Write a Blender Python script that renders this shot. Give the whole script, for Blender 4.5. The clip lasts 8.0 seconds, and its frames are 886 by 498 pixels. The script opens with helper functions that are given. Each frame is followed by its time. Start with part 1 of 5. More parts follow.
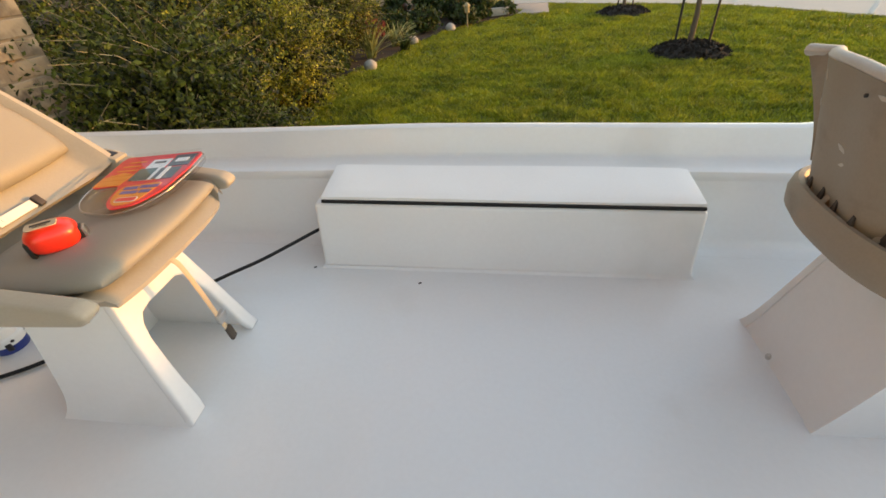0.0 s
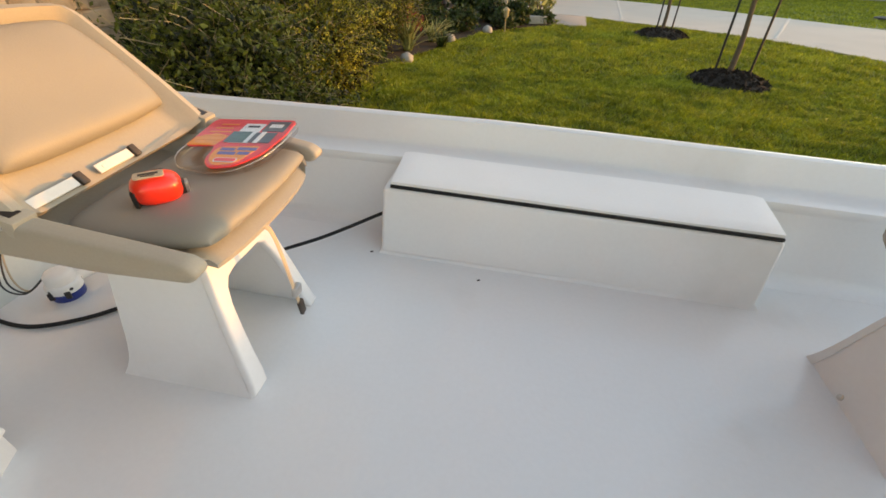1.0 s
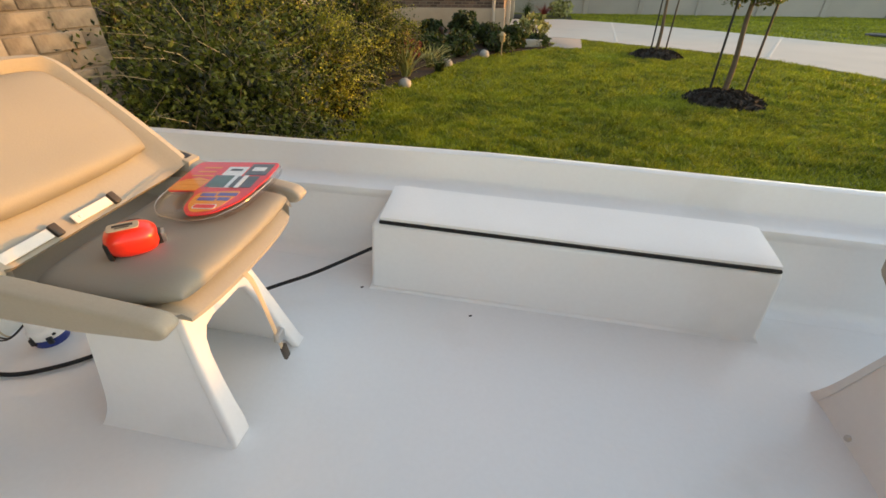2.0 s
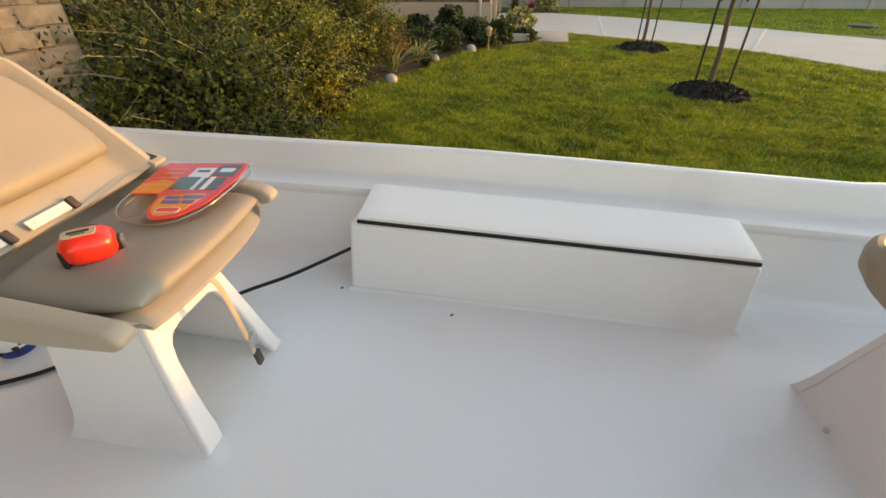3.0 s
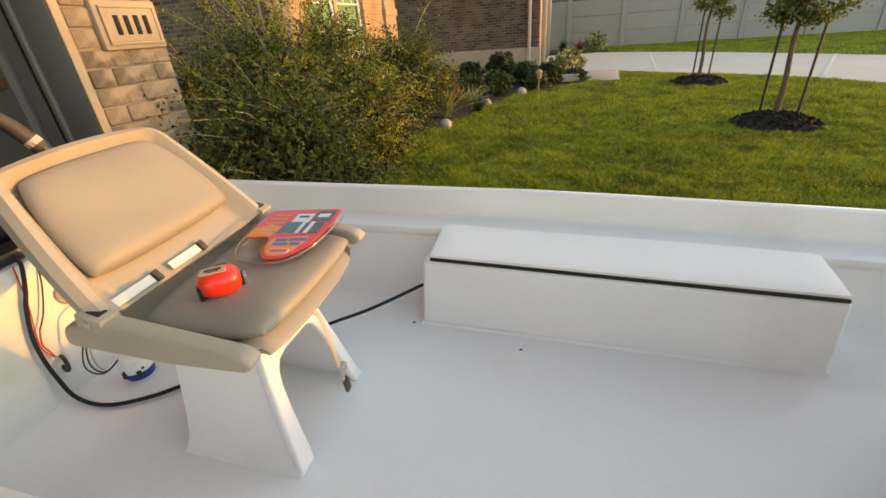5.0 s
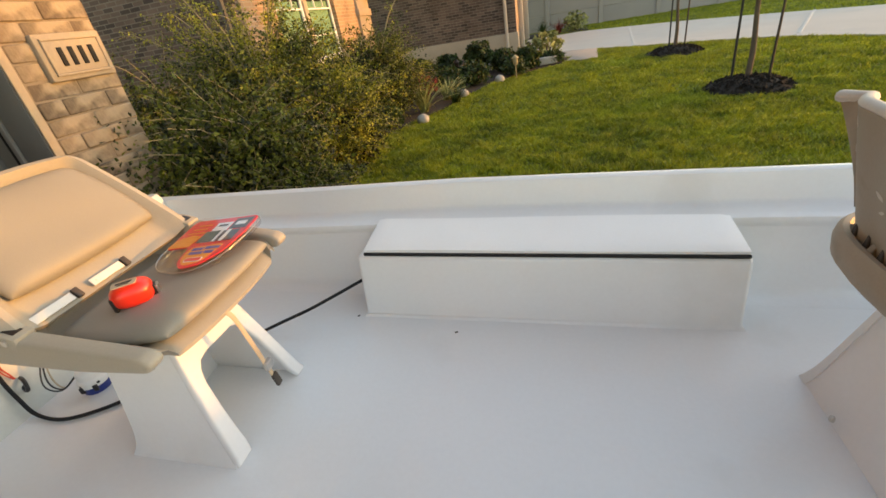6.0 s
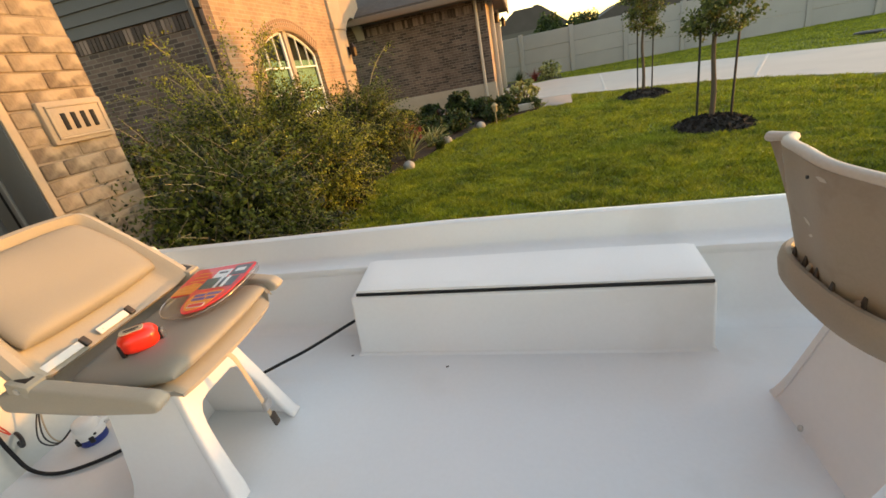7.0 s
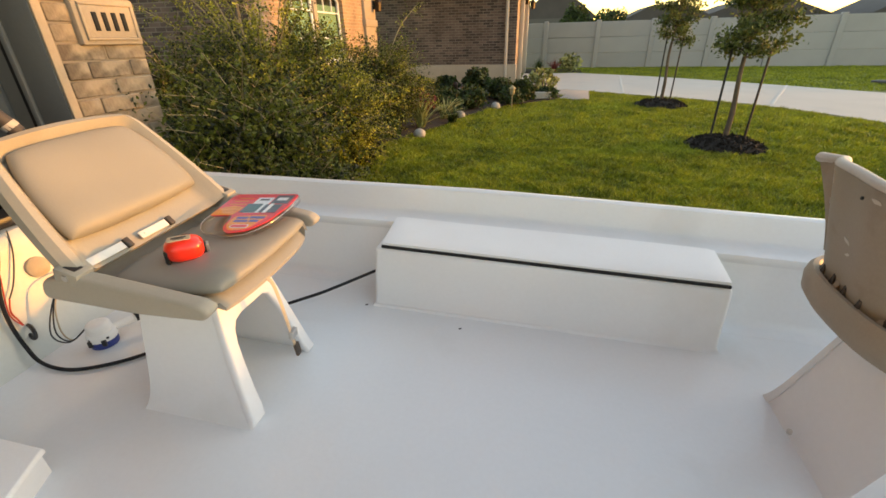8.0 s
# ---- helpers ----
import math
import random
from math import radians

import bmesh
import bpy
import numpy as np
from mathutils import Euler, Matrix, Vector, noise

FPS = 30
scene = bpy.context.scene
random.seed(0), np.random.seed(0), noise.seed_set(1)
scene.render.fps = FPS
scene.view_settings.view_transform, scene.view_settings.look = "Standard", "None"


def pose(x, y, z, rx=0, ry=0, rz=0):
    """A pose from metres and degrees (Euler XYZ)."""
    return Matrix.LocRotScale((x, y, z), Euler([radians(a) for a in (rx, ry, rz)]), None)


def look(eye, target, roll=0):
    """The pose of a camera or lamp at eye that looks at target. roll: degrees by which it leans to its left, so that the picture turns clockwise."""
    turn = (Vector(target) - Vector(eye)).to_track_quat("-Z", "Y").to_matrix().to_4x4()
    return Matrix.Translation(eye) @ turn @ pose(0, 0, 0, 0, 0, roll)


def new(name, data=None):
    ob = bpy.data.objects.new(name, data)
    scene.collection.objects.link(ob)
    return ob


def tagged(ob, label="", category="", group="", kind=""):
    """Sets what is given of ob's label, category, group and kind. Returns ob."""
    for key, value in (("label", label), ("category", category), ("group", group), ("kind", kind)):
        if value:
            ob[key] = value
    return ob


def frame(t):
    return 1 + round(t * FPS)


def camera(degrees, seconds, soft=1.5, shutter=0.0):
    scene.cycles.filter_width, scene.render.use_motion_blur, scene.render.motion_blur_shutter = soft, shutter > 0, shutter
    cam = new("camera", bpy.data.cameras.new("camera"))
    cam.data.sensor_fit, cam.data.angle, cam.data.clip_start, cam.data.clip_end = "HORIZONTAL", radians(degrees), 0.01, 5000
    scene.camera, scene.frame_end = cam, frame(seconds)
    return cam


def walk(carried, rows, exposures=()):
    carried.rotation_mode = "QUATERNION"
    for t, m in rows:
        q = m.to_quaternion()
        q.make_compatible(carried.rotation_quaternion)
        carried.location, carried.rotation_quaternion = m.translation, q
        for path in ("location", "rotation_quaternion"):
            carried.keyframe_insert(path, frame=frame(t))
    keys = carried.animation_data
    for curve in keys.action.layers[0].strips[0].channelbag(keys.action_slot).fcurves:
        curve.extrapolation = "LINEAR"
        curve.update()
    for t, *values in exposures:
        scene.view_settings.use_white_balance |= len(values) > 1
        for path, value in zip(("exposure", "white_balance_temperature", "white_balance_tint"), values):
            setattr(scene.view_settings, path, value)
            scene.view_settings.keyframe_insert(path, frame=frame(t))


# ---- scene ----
cam = camera(92.6, 8.0, soft=1.6)
# the boat sits a little bow-down on uneven ground: everything aboard is laid out in the boat's own axes
BOAT = Matrix.Translation((0, 0, 0.45)) @ pose(0, 0, 0, 0, 2.55, 0) @ pose(0, 0, 0, 1.55, 0, 0)
PATH = [
    (0, (0.391, 0.919, 0.736), (0.183, 2.503, -0.468), -2.7),
    (0.3, (0.347, 0.891, 0.744), (0.155, 2.483, -0.452), -1.12),
    (0.5, (0.299, 0.889, 0.738), (0.079, 2.501, -0.426), -0.4),
    (0.8, (0.246, 0.886, 0.723), (0, 2.486, -0.451), 2.49),
    (1, (0.235, 0.902, 0.717), (0.019, 2.486, -0.486), 4.0),
    (1.2, (0.218, 0.917, 0.723), (-0.089, 2.503, -0.455), 1.58),
    (1.5, (0.205, 0.909, 0.742), (-0.316, 2.467, -0.398), -2.2),
    (1.8, (0.231, 0.928, 0.747), (-0.217, 2.518, -0.381), -1.32),
    (2, (0.258, 0.945, 0.742), (0.017, 2.577, -0.39), 2.7),
    (2.2, (0.284, 0.959, 0.738), (0.196, 2.591, -0.415), 4.1),
    (3.3, (0.285, 0.967, 0.742), (0.031, 2.595, -0.391), 1.65),
    (3.5, (0.281, 0.967, 0.746), (0.003, 2.599, -0.375), 1.2),
    (3.8, (0.28, 0.972, 0.758), (-0.035, 2.616, -0.337), -2.7),
    (4, (0.283, 0.965, 0.769), (-0.097, 2.619, -0.29), -5.7),
    (4.2, (0.281, 0.961, 0.769), (-0.093, 2.618, -0.287), -4.12),
    (4.5, (0.254, 0.942, 0.771), (-0.229, 2.592, -0.251), -2.2),
    (4.7, (0.243, 0.928, 0.77), (-0.313, 2.569, -0.229), -3.29),
    (5, (0.248, 0.908, 0.77), (-0.206, 2.582, -0.226), -2.3),
    (5.2, (0.264, 0.906, 0.764), (0.04, 2.609, -0.261), 0.3),
    (6.3, (0.503, 0.908, 0.773), (-0.06, 2.534, -0.246), -11.3),
    (6.5, (0.513, 0.918, 0.773), (-0.049, 2.535, -0.26), -12.8),
    (6.8, (0.491, 0.885, 0.78), (0.051, 2.597, -0.156), -9.35),
    (7, (0.473, 0.843, 0.794), (0.054, 2.604, -0.055), -9.3),
    (7.2, (0.444, 0.824, 0.795), (0.097, 2.606, -0.044), -7.42),
    (7.5, (0.402, 0.801, 0.793), (0.07, 2.58, -0.058), -4.9),
    (7.7, (0.386, 0.791, 0.793), (0.042, 2.548, -0.099), -3.48),
    (8, (0.357, 0.786, 0.778), (0.008, 2.51, -0.174), 1.1),
]
walk(cam, [(t, BOAT @ look(eye, target, roll)) for t, eye, target, roll in PATH], exposures=[(0.0, 2.70, 7780, 20), (8.0, 2.70, 7780, 20)])

# ---- world and sun ----
SUN_ELEVATION, SUN_AZIMUTH = 4.2, 19.0     # azimuth from +x towards +y
world = bpy.data.worlds.new("sky")
scene.world = world
world.use_nodes = True
wn = world.node_tree
sky = wn.nodes.new("ShaderNodeTexSky")
sky.sky_type = 'NISHITA'
sky.sun_disc = False
sky.sun_elevation = radians(SUN_ELEVATION)
sky.sun_rotation = radians(90 - SUN_AZIMUTH)
sky.air_density, sky.dust_density, sky.ozone_density = 1.0, 0.4, 1.0
wn.links.new(sky.outputs[0], wn.nodes["Background"].inputs[0])
wn.nodes["Background"].inputs[1].default_value = 0.15
sun = new("sun", bpy.data.lights.new("sun", 'SUN'))
sun.data.energy, sun.data.angle, sun.data.color = 0.68, radians(0.6), (1.0, 0.46, 0.075)
sd = Vector((math.cos(radians(SUN_ELEVATION)) * math.cos(radians(SUN_AZIMUTH)), math.cos(radians(SUN_ELEVATION)) * math.sin(radians(SUN_AZIMUTH)), math.sin(radians(SUN_ELEVATION))))
sun.matrix_world = look(sd * 30, (0, 0, 0))


# ---- materials ----
def mat(name, base, rough=0.6, metal=0.0, var=0.12, scale=6.0, fine=60.0, bump=0.15, tint=None, island=0.0, objrand=0.0, coat=0.0, spots=None):
    """Two scales of noise on a base colour, with bump of the finer one."""
    m = bpy.data.materials.new(name)
    m.use_nodes = True
    nt = m.node_tree
    b = nt.nodes["Principled BSDF"]
    co = nt.nodes.new("ShaderNodeTexCoord")
    n1 = nt.nodes.new("ShaderNodeTexNoise")
    n1.inputs["Scale"].default_value, n1.inputs["Detail"].default_value = scale, 5
    n2 = nt.nodes.new("ShaderNodeTexNoise")
    n2.inputs["Scale"].default_value, n2.inputs["Detail"].default_value = fine, 3
    nt.links.new(co.outputs["Object"], n1.inputs["Vector"])
    nt.links.new(co.outputs["Object"], n2.inputs["Vector"])
    mixn = nt.nodes.new("ShaderNodeMath")
    mixn.operation = 'MULTIPLY_ADD'
    mixn.inputs[1].default_value = 0.6
    nt.links.new(n1.outputs["Fac"], mixn.inputs[0])
    sc = nt.nodes.new("ShaderNodeMath")
    sc.operation = 'MULTIPLY'
    sc.inputs[1].default_value = 0.4
    nt.links.new(n2.outputs["Fac"], sc.inputs[0])
    nt.links.new(sc.outputs[0], mixn.inputs[2])
    last = mixn.outputs[0]
    for kind, amount in (("ShaderNodeNewGeometry", island), ("ShaderNodeObjectInfo", objrand)):
        if amount:
            src = nt.nodes.new(kind)
            ma = nt.nodes.new("ShaderNodeMath")
            ma.operation = 'MULTIPLY_ADD'
            ma.inputs[1].default_value = amount
            nt.links.new(src.outputs["Random Per Island" if island and kind.endswith("Geometry") else "Random"], ma.inputs[0])
            nt.links.new(last, ma.inputs[2])
            sub = nt.nodes.new("ShaderNodeMath")
            sub.operation = 'SUBTRACT'
            sub.inputs[1].default_value = amount / 2
            nt.links.new(ma.outputs[0], sub.inputs[0])
            last = sub.outputs[0]
    ramp = nt.nodes.new("ShaderNodeValToRGB")
    t = tint or base
    lo = [max(0, c * (1 - var)) for c in base]
    hi = [min(1, c * (1 + var)) for c in t]
    ramp.color_ramp.elements[0].position, ramp.color_ramp.elements[1].position = 0.25, 0.75
    ramp.color_ramp.elements[0].color, ramp.color_ramp.elements[1].color = (*lo, 1), (*hi, 1)
    nt.links.new(last, ramp.inputs[0])
    colour = ramp.outputs[0]
    if spots:
        n3 = nt.nodes.new("ShaderNodeTexNoise")
        n3.inputs["Scale"].default_value, n3.inputs["Detail"].default_value = spots[1], 6
        nt.links.new(co.outputs["Object"], n3.inputs["Vector"])
        r3 = nt.nodes.new("ShaderNodeValToRGB")
        r3.color_ramp.elements[0].position, r3.color_ramp.elements[1].position = spots[2], spots[2] + 0.12
        r3.color_ramp.elements[0].color, r3.color_ramp.elements[1].color = (0, 0, 0, 1), (1, 1, 1, 1)
        nt.links.new(n3.outputs["Fac"], r3.inputs[0])
        mx = nt.nodes.new("ShaderNodeMix")
        mx.data_type = 'RGBA'
        mx.inputs[7].default_value = (*spots[0], 1)
        nt.links.new(r3.outputs[0], mx.inputs[0])
        nt.links.new(colour, mx.inputs[6])
        colour = mx.outputs[2]
    nt.links.new(colour, b.inputs["Base Color"])
    b.inputs["Roughness"].default_value, b.inputs["Metallic"].default_value = rough, metal
    b.inputs["Coat Weight"].default_value = coat
    if bump:
        bp = nt.nodes.new("ShaderNodeBump")
        bp.inputs["Strength"].default_value, bp.inputs["Distance"].default_value = bump, 0.3 / fine
        nt.links.new(n2.outputs["Fac"], bp.inputs["Height"])
        nt.links.new(bp.outputs[0], b.inputs["Normal"])
    return m


def leafy(name, base, tint, island=0.5, scale=2.6):
    m = mat(name, base, 0.55, var=0.45, scale=scale, fine=15, bump=0, tint=tint, island=island)
    b = m.node_tree.nodes["Principled BSDF"]
    tr = m.node_tree.nodes.new("ShaderNodeBsdfTranslucent")
    m.node_tree.links.new(b.inputs["Base Color"].links[0].from_socket, tr.inputs[0])
    mx = m.node_tree.nodes.new("ShaderNodeMixShader")
    mx.inputs[0].default_value = 0.35
    m.node_tree.links.new(b.outputs[0], mx.inputs[1])
    m.node_tree.links.new(tr.outputs[0], mx.inputs[2])
    m.node_tree.links.new(mx.outputs[0], m.node_tree.nodes["Material Output"].inputs[0])
    return m


def clear(name, rough=0.05, tint=(1, 1, 1), floor_gloss=0.02):
    """Thin clear plastic or window glass: mostly see-through, with a Fresnel gloss."""
    m = bpy.data.materials.new(name)
    m.use_nodes = True
    nt = m.node_tree
    tr, gl, lw, pw, sc, mx = (nt.nodes.new("ShaderNode" + k) for k in ("BsdfTransparent", "BsdfGlossy", "LayerWeight", "Math", "Math", "MixShader"))
    tr.inputs[0].default_value = (*tint, 1)
    gl.inputs["Roughness"].default_value = rough
    pw.operation, sc.operation = 'POWER', 'MULTIPLY_ADD'
    pw.inputs[1].default_value, sc.inputs[1].default_value, sc.inputs[2].default_value = 4.0, 0.2, floor_gloss
    nt.links.new(lw.outputs["Facing"], pw.inputs[0])
    nt.links.new(pw.outputs[0], sc.inputs[0])
    nt.links.new(sc.outputs[0], mx.inputs[0])
    nt.links.new(tr.outputs[0], mx.inputs[1])
    nt.links.new(gl.outputs[0], mx.inputs[2])
    nt.links.new(mx.outputs[0], nt.nodes["Material Output"].inputs[0])
    return m


M_HULL = mat("white_boat_paint", (0.755, 0.762, 0.768), 0.30, coat=0.35, var=0.035, scale=3.0, fine=90, bump=0.06, spots=((0.66, 0.66, 0.65), 1.7, 0.60))
M_LID = mat("white_lid_paint", (0.84, 0.84, 0.835), 0.5, var=0.04, scale=5, fine=220, bump=0.2)
M_RUBBER = mat("black_rubber", (0.009, 0.009, 0.010), 0.85, var=0.3, scale=30, fine=200)
M_SHELL = mat("beige_seat_plastic", (0.355, 0.322, 0.262), 0.5, var=0.08, scale=7, fine=260, bump=0.12, spots=((0.34, 0.29, 0.22), 5.0, 0.6))
M_SHELL2 = mat("weathered_seat_plastic", (0.31, 0.26, 0.20), 0.6, var=0.10, scale=6, fine=200, bump=0.15, spots=((0.24, 0.19, 0.14), 9.0, 0.58))
M_VINYL = mat("tan_grey_vinyl", (0.255, 0.235, 0.195), 0.55, var=0.06, scale=8, fine=420, bump=0.25)
M_STRAP = mat("tan_webbing", (0.45, 0.36, 0.25), 0.8, var=0.15, scale=40, fine=500, bump=0.4)
M_STEEL = mat("stainless", (0.55, 0.54, 0.52), 0.35, 1.0, var=0.1, scale=20, fine=200)
M_PLATE = mat("white_hinge_plate", (0.68, 0.66, 0.62), 0.4, var=0.05, scale=20)
M_BLACKP = mat("black_plastic", (0.015, 0.015, 0.016), 0.4, var=0.2, scale=20)
M_RED = mat("red_plastic", (0.85, 0.035, 0.015), 0.28, var=0.08, scale=25, fine=300, bump=0.05, coat=0.3)
M_CARD = mat("red_card", (0.88, 0.045, 0.055), 0.35, var=0.06, scale=20, bump=0)
M_ORANGE = mat("orange_print", (0.92, 0.30, 0.04), 0.4, var=0.08, scale=15, bump=0)
M_WHITEP = mat("white_print", (0.80, 0.80, 0.80), 0.4, var=0.04, scale=15, bump=0)
M_TEAL = mat("teal_print", (0.05, 0.13, 0.13), 0.4, var=0.25, scale=60, bump=0)
M_GREYP = mat("grey_print", (0.07, 0.075, 0.09), 0.4, var=0.4, scale=60, bump=0)
M_BLUEP = mat("blue_print", (0.10, 0.10, 0.35), 0.4, var=0.1, scale=15, bump=0)
M_BLUE = mat("navy_plastic", (0.02, 0.04, 0.22), 0.4, var=0.1, scale=20)
M_PUMP = mat("white_pump_plastic", (0.8, 0.8, 0.78), 0.4, var=0.06, scale=20)
M_REDWIRE = mat("red_wire", (0.5, 0.03, 0.02), 0.5, var=0.1, scale=30)
M_COWL = mat("motor_cowl_dark", (0.026, 0.021, 0.017), 0.55, var=0.1, scale=4)
M_MOTOR = mat("motor_black", (0.008, 0.008, 0.008), 0.75, var=0.3, scale=15)
M_MOTOR.node_tree.nodes["Principled BSDF"].inputs["Specular IOR Level"].default_value = 0.12
M_COWL.node_tree.nodes["Principled BSDF"].inputs["Specular IOR Level"].default_value = 0.2
M_CLEAR = clear("clear_blister")
M_CLEAR2 = clear("thick_clear_plastic", 0.12, (0.93, 0.92, 0.92), 0.10)
M_FROST = clear("bright_plastic_edge", 0.3, (0.95, 0.94, 0.93), 0.40)
M_GLASS = clear("window_glass", 0.02, (0.85, 0.92, 0.88))
M_SOIL = mat("dark_mulch", (0.022, 0.017, 0.013), 0.95, var=0.5, scale=14, fine=70, bump=0.8)
M_LAWN = mat("lawn_soil", (0.06, 0.085, 0.010), 0.9, var=0.3, scale=1.5, fine=60, bump=0.6, tint=(0.13, 0.145, 0.02))
M_GRASS = leafy("grass_blades", (0.095, 0.165, 0.009), (0.300, 0.328, 0.018), 0.36, 1.5)
M_CONC = mat("pale_concrete", (0.52, 0.47, 0.41), 0.8, var=0.08, scale=1.1, fine=40, bump=0.2, spots=((0.44, 0.42, 0.39), 0.8, 0.58))
# tan walk concrete, darkened because the porch's shade is put into the colour
M_WALK = mat("tan_shaded_concrete", (0.38, 0.32, 0.27), 0.85, var=0.1, scale=1.3, fine=40, bump=0.25)
M_FENCE = mat("precast_fence", (0.325, 0.325, 0.318), 0.85, var=0.07, scale=1.5, fine=30, bump=0.25, objrand=0.25)
M_BRICKB = mat("brown_brick", (0.085, 0.060, 0.048), 0.85, var=0.35, scale=5, fine=60, bump=0.5, tint=(0.175, 0.125, 0.098), objrand=0.8)
M_BRICKT = mat("tan_brick", (0.150, 0.112, 0.080), 0.85, var=0.24, scale=11, fine=45, bump=0.6, tint=(0.250, 0.200, 0.144), objrand=0.40, spots=((0.34, 0.275, 0.20), 9.0, 0.50))
M_MORTAR = mat("mortar", (0.235, 0.188, 0.138), 0.9, var=0.1, scale=8, fine=80, bump=0.4)
M_CAST = mat("cast_stone", (0.36, 0.30, 0.23), 0.85, var=0.1, scale=5, fine=60, bump=0.4)
M_SIDING = mat("grey_siding", (0.078, 0.077, 0.072), 0.7, var=0.1, scale=3, fine=40, bump=0.2)
M_TRIM = mat("pale_trim", (0.42, 0.38, 0.33), 0.6, var=0.06, scale=4)
M_ROOF = mat("brown_shingle", (0.085, 0.07, 0.06), 0.9, var=0.3, scale=8, fine=60, bump=0.6)
M_GARAGE = mat("grey_garage_paint", (0.18, 0.18, 0.175), 0.7, var=0.06, scale=2)
M_GFLOOR = mat("garage_concrete", (0.20, 0.19, 0.18), 0.7, var=0.15, scale=2)
M_BLIND = mat("green_blind", (0.25, 0.38, 0.28), 0.6, var=0.08, scale=5)
M_BARK = mat("young_bark", (0.11, 0.085, 0.06), 0.9, var=0.3, scale=20, fine=90, bump=0.7)
M_STAKE = mat("dark_stake", (0.02, 0.02, 0.018), 0.7, var=0.3, scale=12)
M_TWIG = mat("pale_twig", (0.32, 0.27, 0.16), 0.8, var=0.2, scale=15)
M_LEAF_SHRUB = leafy("shrub_leaves", (0.014, 0.028, 0.004), (0.088, 0.112, 0.014), 0.75)
M_LEAF_SUNLIT = leafy("sunlit_shrub_leaves", (0.12, 0.135, 0.013), (0.325, 0.325, 0.034), 0.6)
M_LEAF_TREE = leafy("tree_leaves", (0.045, 0.075, 0.018), (0.11, 0.14, 0.035))
M_LEAF_DARK = leafy("dark_leaves", (0.020, 0.040, 0.010), (0.045, 0.076, 0.018))
# inner leaves carry the bush's inner shade in their colour
M_LEAF_INNER = leafy("shaded_inner_leaves", (0.006, 0.011, 0.003), (0.018, 0.028, 0.007))
M_LEAF_PALE = leafy("pale_blades", (0.17, 0.20, 0.06), (0.34, 0.36, 0.14))
M_LEAF_RED = leafy("red_leaves", (0.16, 0.03, 0.03), (0.28, 0.06, 0.05))
M_STONE = mat("pale_stone", (0.36, 0.34, 0.31), 0.85, var=0.15, scale=14, fine=80, bump=0.5)
M_FARROOF = mat("far_roofs", (0.06, 0.055, 0.055), 0.9, var=0.2, scale=1)
M_GRIP = mat("brown_grip", (0.05, 0.038, 0.03), 0.6, var=0.15, scale=20)
M_FASCIA = mat("brown_fascia", (0.17, 0.12, 0.085), 0.6, var=0.1, scale=4)
M_LANTERN = mat("bronze_lantern", (0.03, 0.022, 0.018), 0.5, 0.6, var=0.2, scale=20)
# transom white: greyer than the deck paint, with duller spots
M_TRANS = mat("greyer_white_gelcoat", (0.57, 0.575, 0.53), 0.42, var=0.07, scale=4, fine=90, bump=0.08, spots=((0.48, 0.475, 0.43), 3.0, 0.58))


# ---- mesh tools ----
def mesh_of(bm, name, material, smooth=True):
    me = bpy.data.meshes.new(name)
    bmesh.ops.recalc_face_normals(bm, faces=bm.faces[:])
    bm.to_mesh(me)
    bm.free()
    me.materials.append(material)
    if smooth:
        me.polygons.foreach_set("use_smooth", [True] * len(me.polygons))
        me.set_sharp_from_angle(angle=radians(38))
    return me


def part(name, bm, material, parent, label="", m=None, smooth=True):
    ob = new(name, mesh_of(bm, name, material, smooth))
    ob.parent = parent
    if m is not None:
        ob.matrix_basis = m
    if label:
        tagged(ob, label)
    return ob


def thing(name, m, label, category, group="", kind=""):
    ob = new(name)
    ob.matrix_basis = m
    ob.empty_display_size = 0.1
    return tagged(ob, label, category, group, kind)


def solo(name, bm, material, m, label, category, group="", kind="", smooth=True):
    ob = new(name, mesh_of(bm, name, material, smooth))
    ob.matrix_basis = m
    return tagged(ob, label, category, group, kind)


def box(x0, x1, y0, y1, z0, z1, bevel=0.0, seg=2, bm=None):
    bm = bm or bmesh.new()
    made = bmesh.ops.create_cube(bm, size=1, matrix=Matrix.Translation(((x0 + x1) / 2, (y0 + y1) / 2, (z0 + z1) / 2)) @ Matrix.Diagonal((abs(x1 - x0), abs(y1 - y0), abs(z1 - z0), 1)))
    if bevel:
        vs = set(made["verts"])
        bmesh.ops.bevel(bm, geom=[e for e in bm.edges if e.verts[0] in vs], offset=bevel, segments=seg, profile=0.5, affect='EDGES')
    return bm


def prism(points, depth, axis="z", start=0.0, bevel=0.0, seg=2, bm=None):
    """A polygon pushed along an axis. Points are in the other two axes, in order."""
    bm = bm or bmesh.new()

    def at(p, d):
        return {"z": (p[0], p[1], d), "y": (p[0], d, p[1]), "x": (d, p[0], p[1])}[axis]
    a = [bm.verts.new(at(p, start)) for p in points]
    b = [bm.verts.new(at(p, start + depth)) for p in points]
    n = len(points)
    fs = [bm.faces.new(a[::-1]), bm.faces.new(b)]
    fs += [bm.faces.new((a[i], a[(i + 1) % n], b[(i + 1) % n], b[i])) for i in range(n)]
    bmesh.ops.recalc_face_normals(bm, faces=fs)
    if bevel:
        es = {e for f in fs[:2] for e in f.edges}
        bmesh.ops.bevel(bm, geom=list(es), offset=bevel, segments=seg, profile=0.5, affect='EDGES')
    return bm


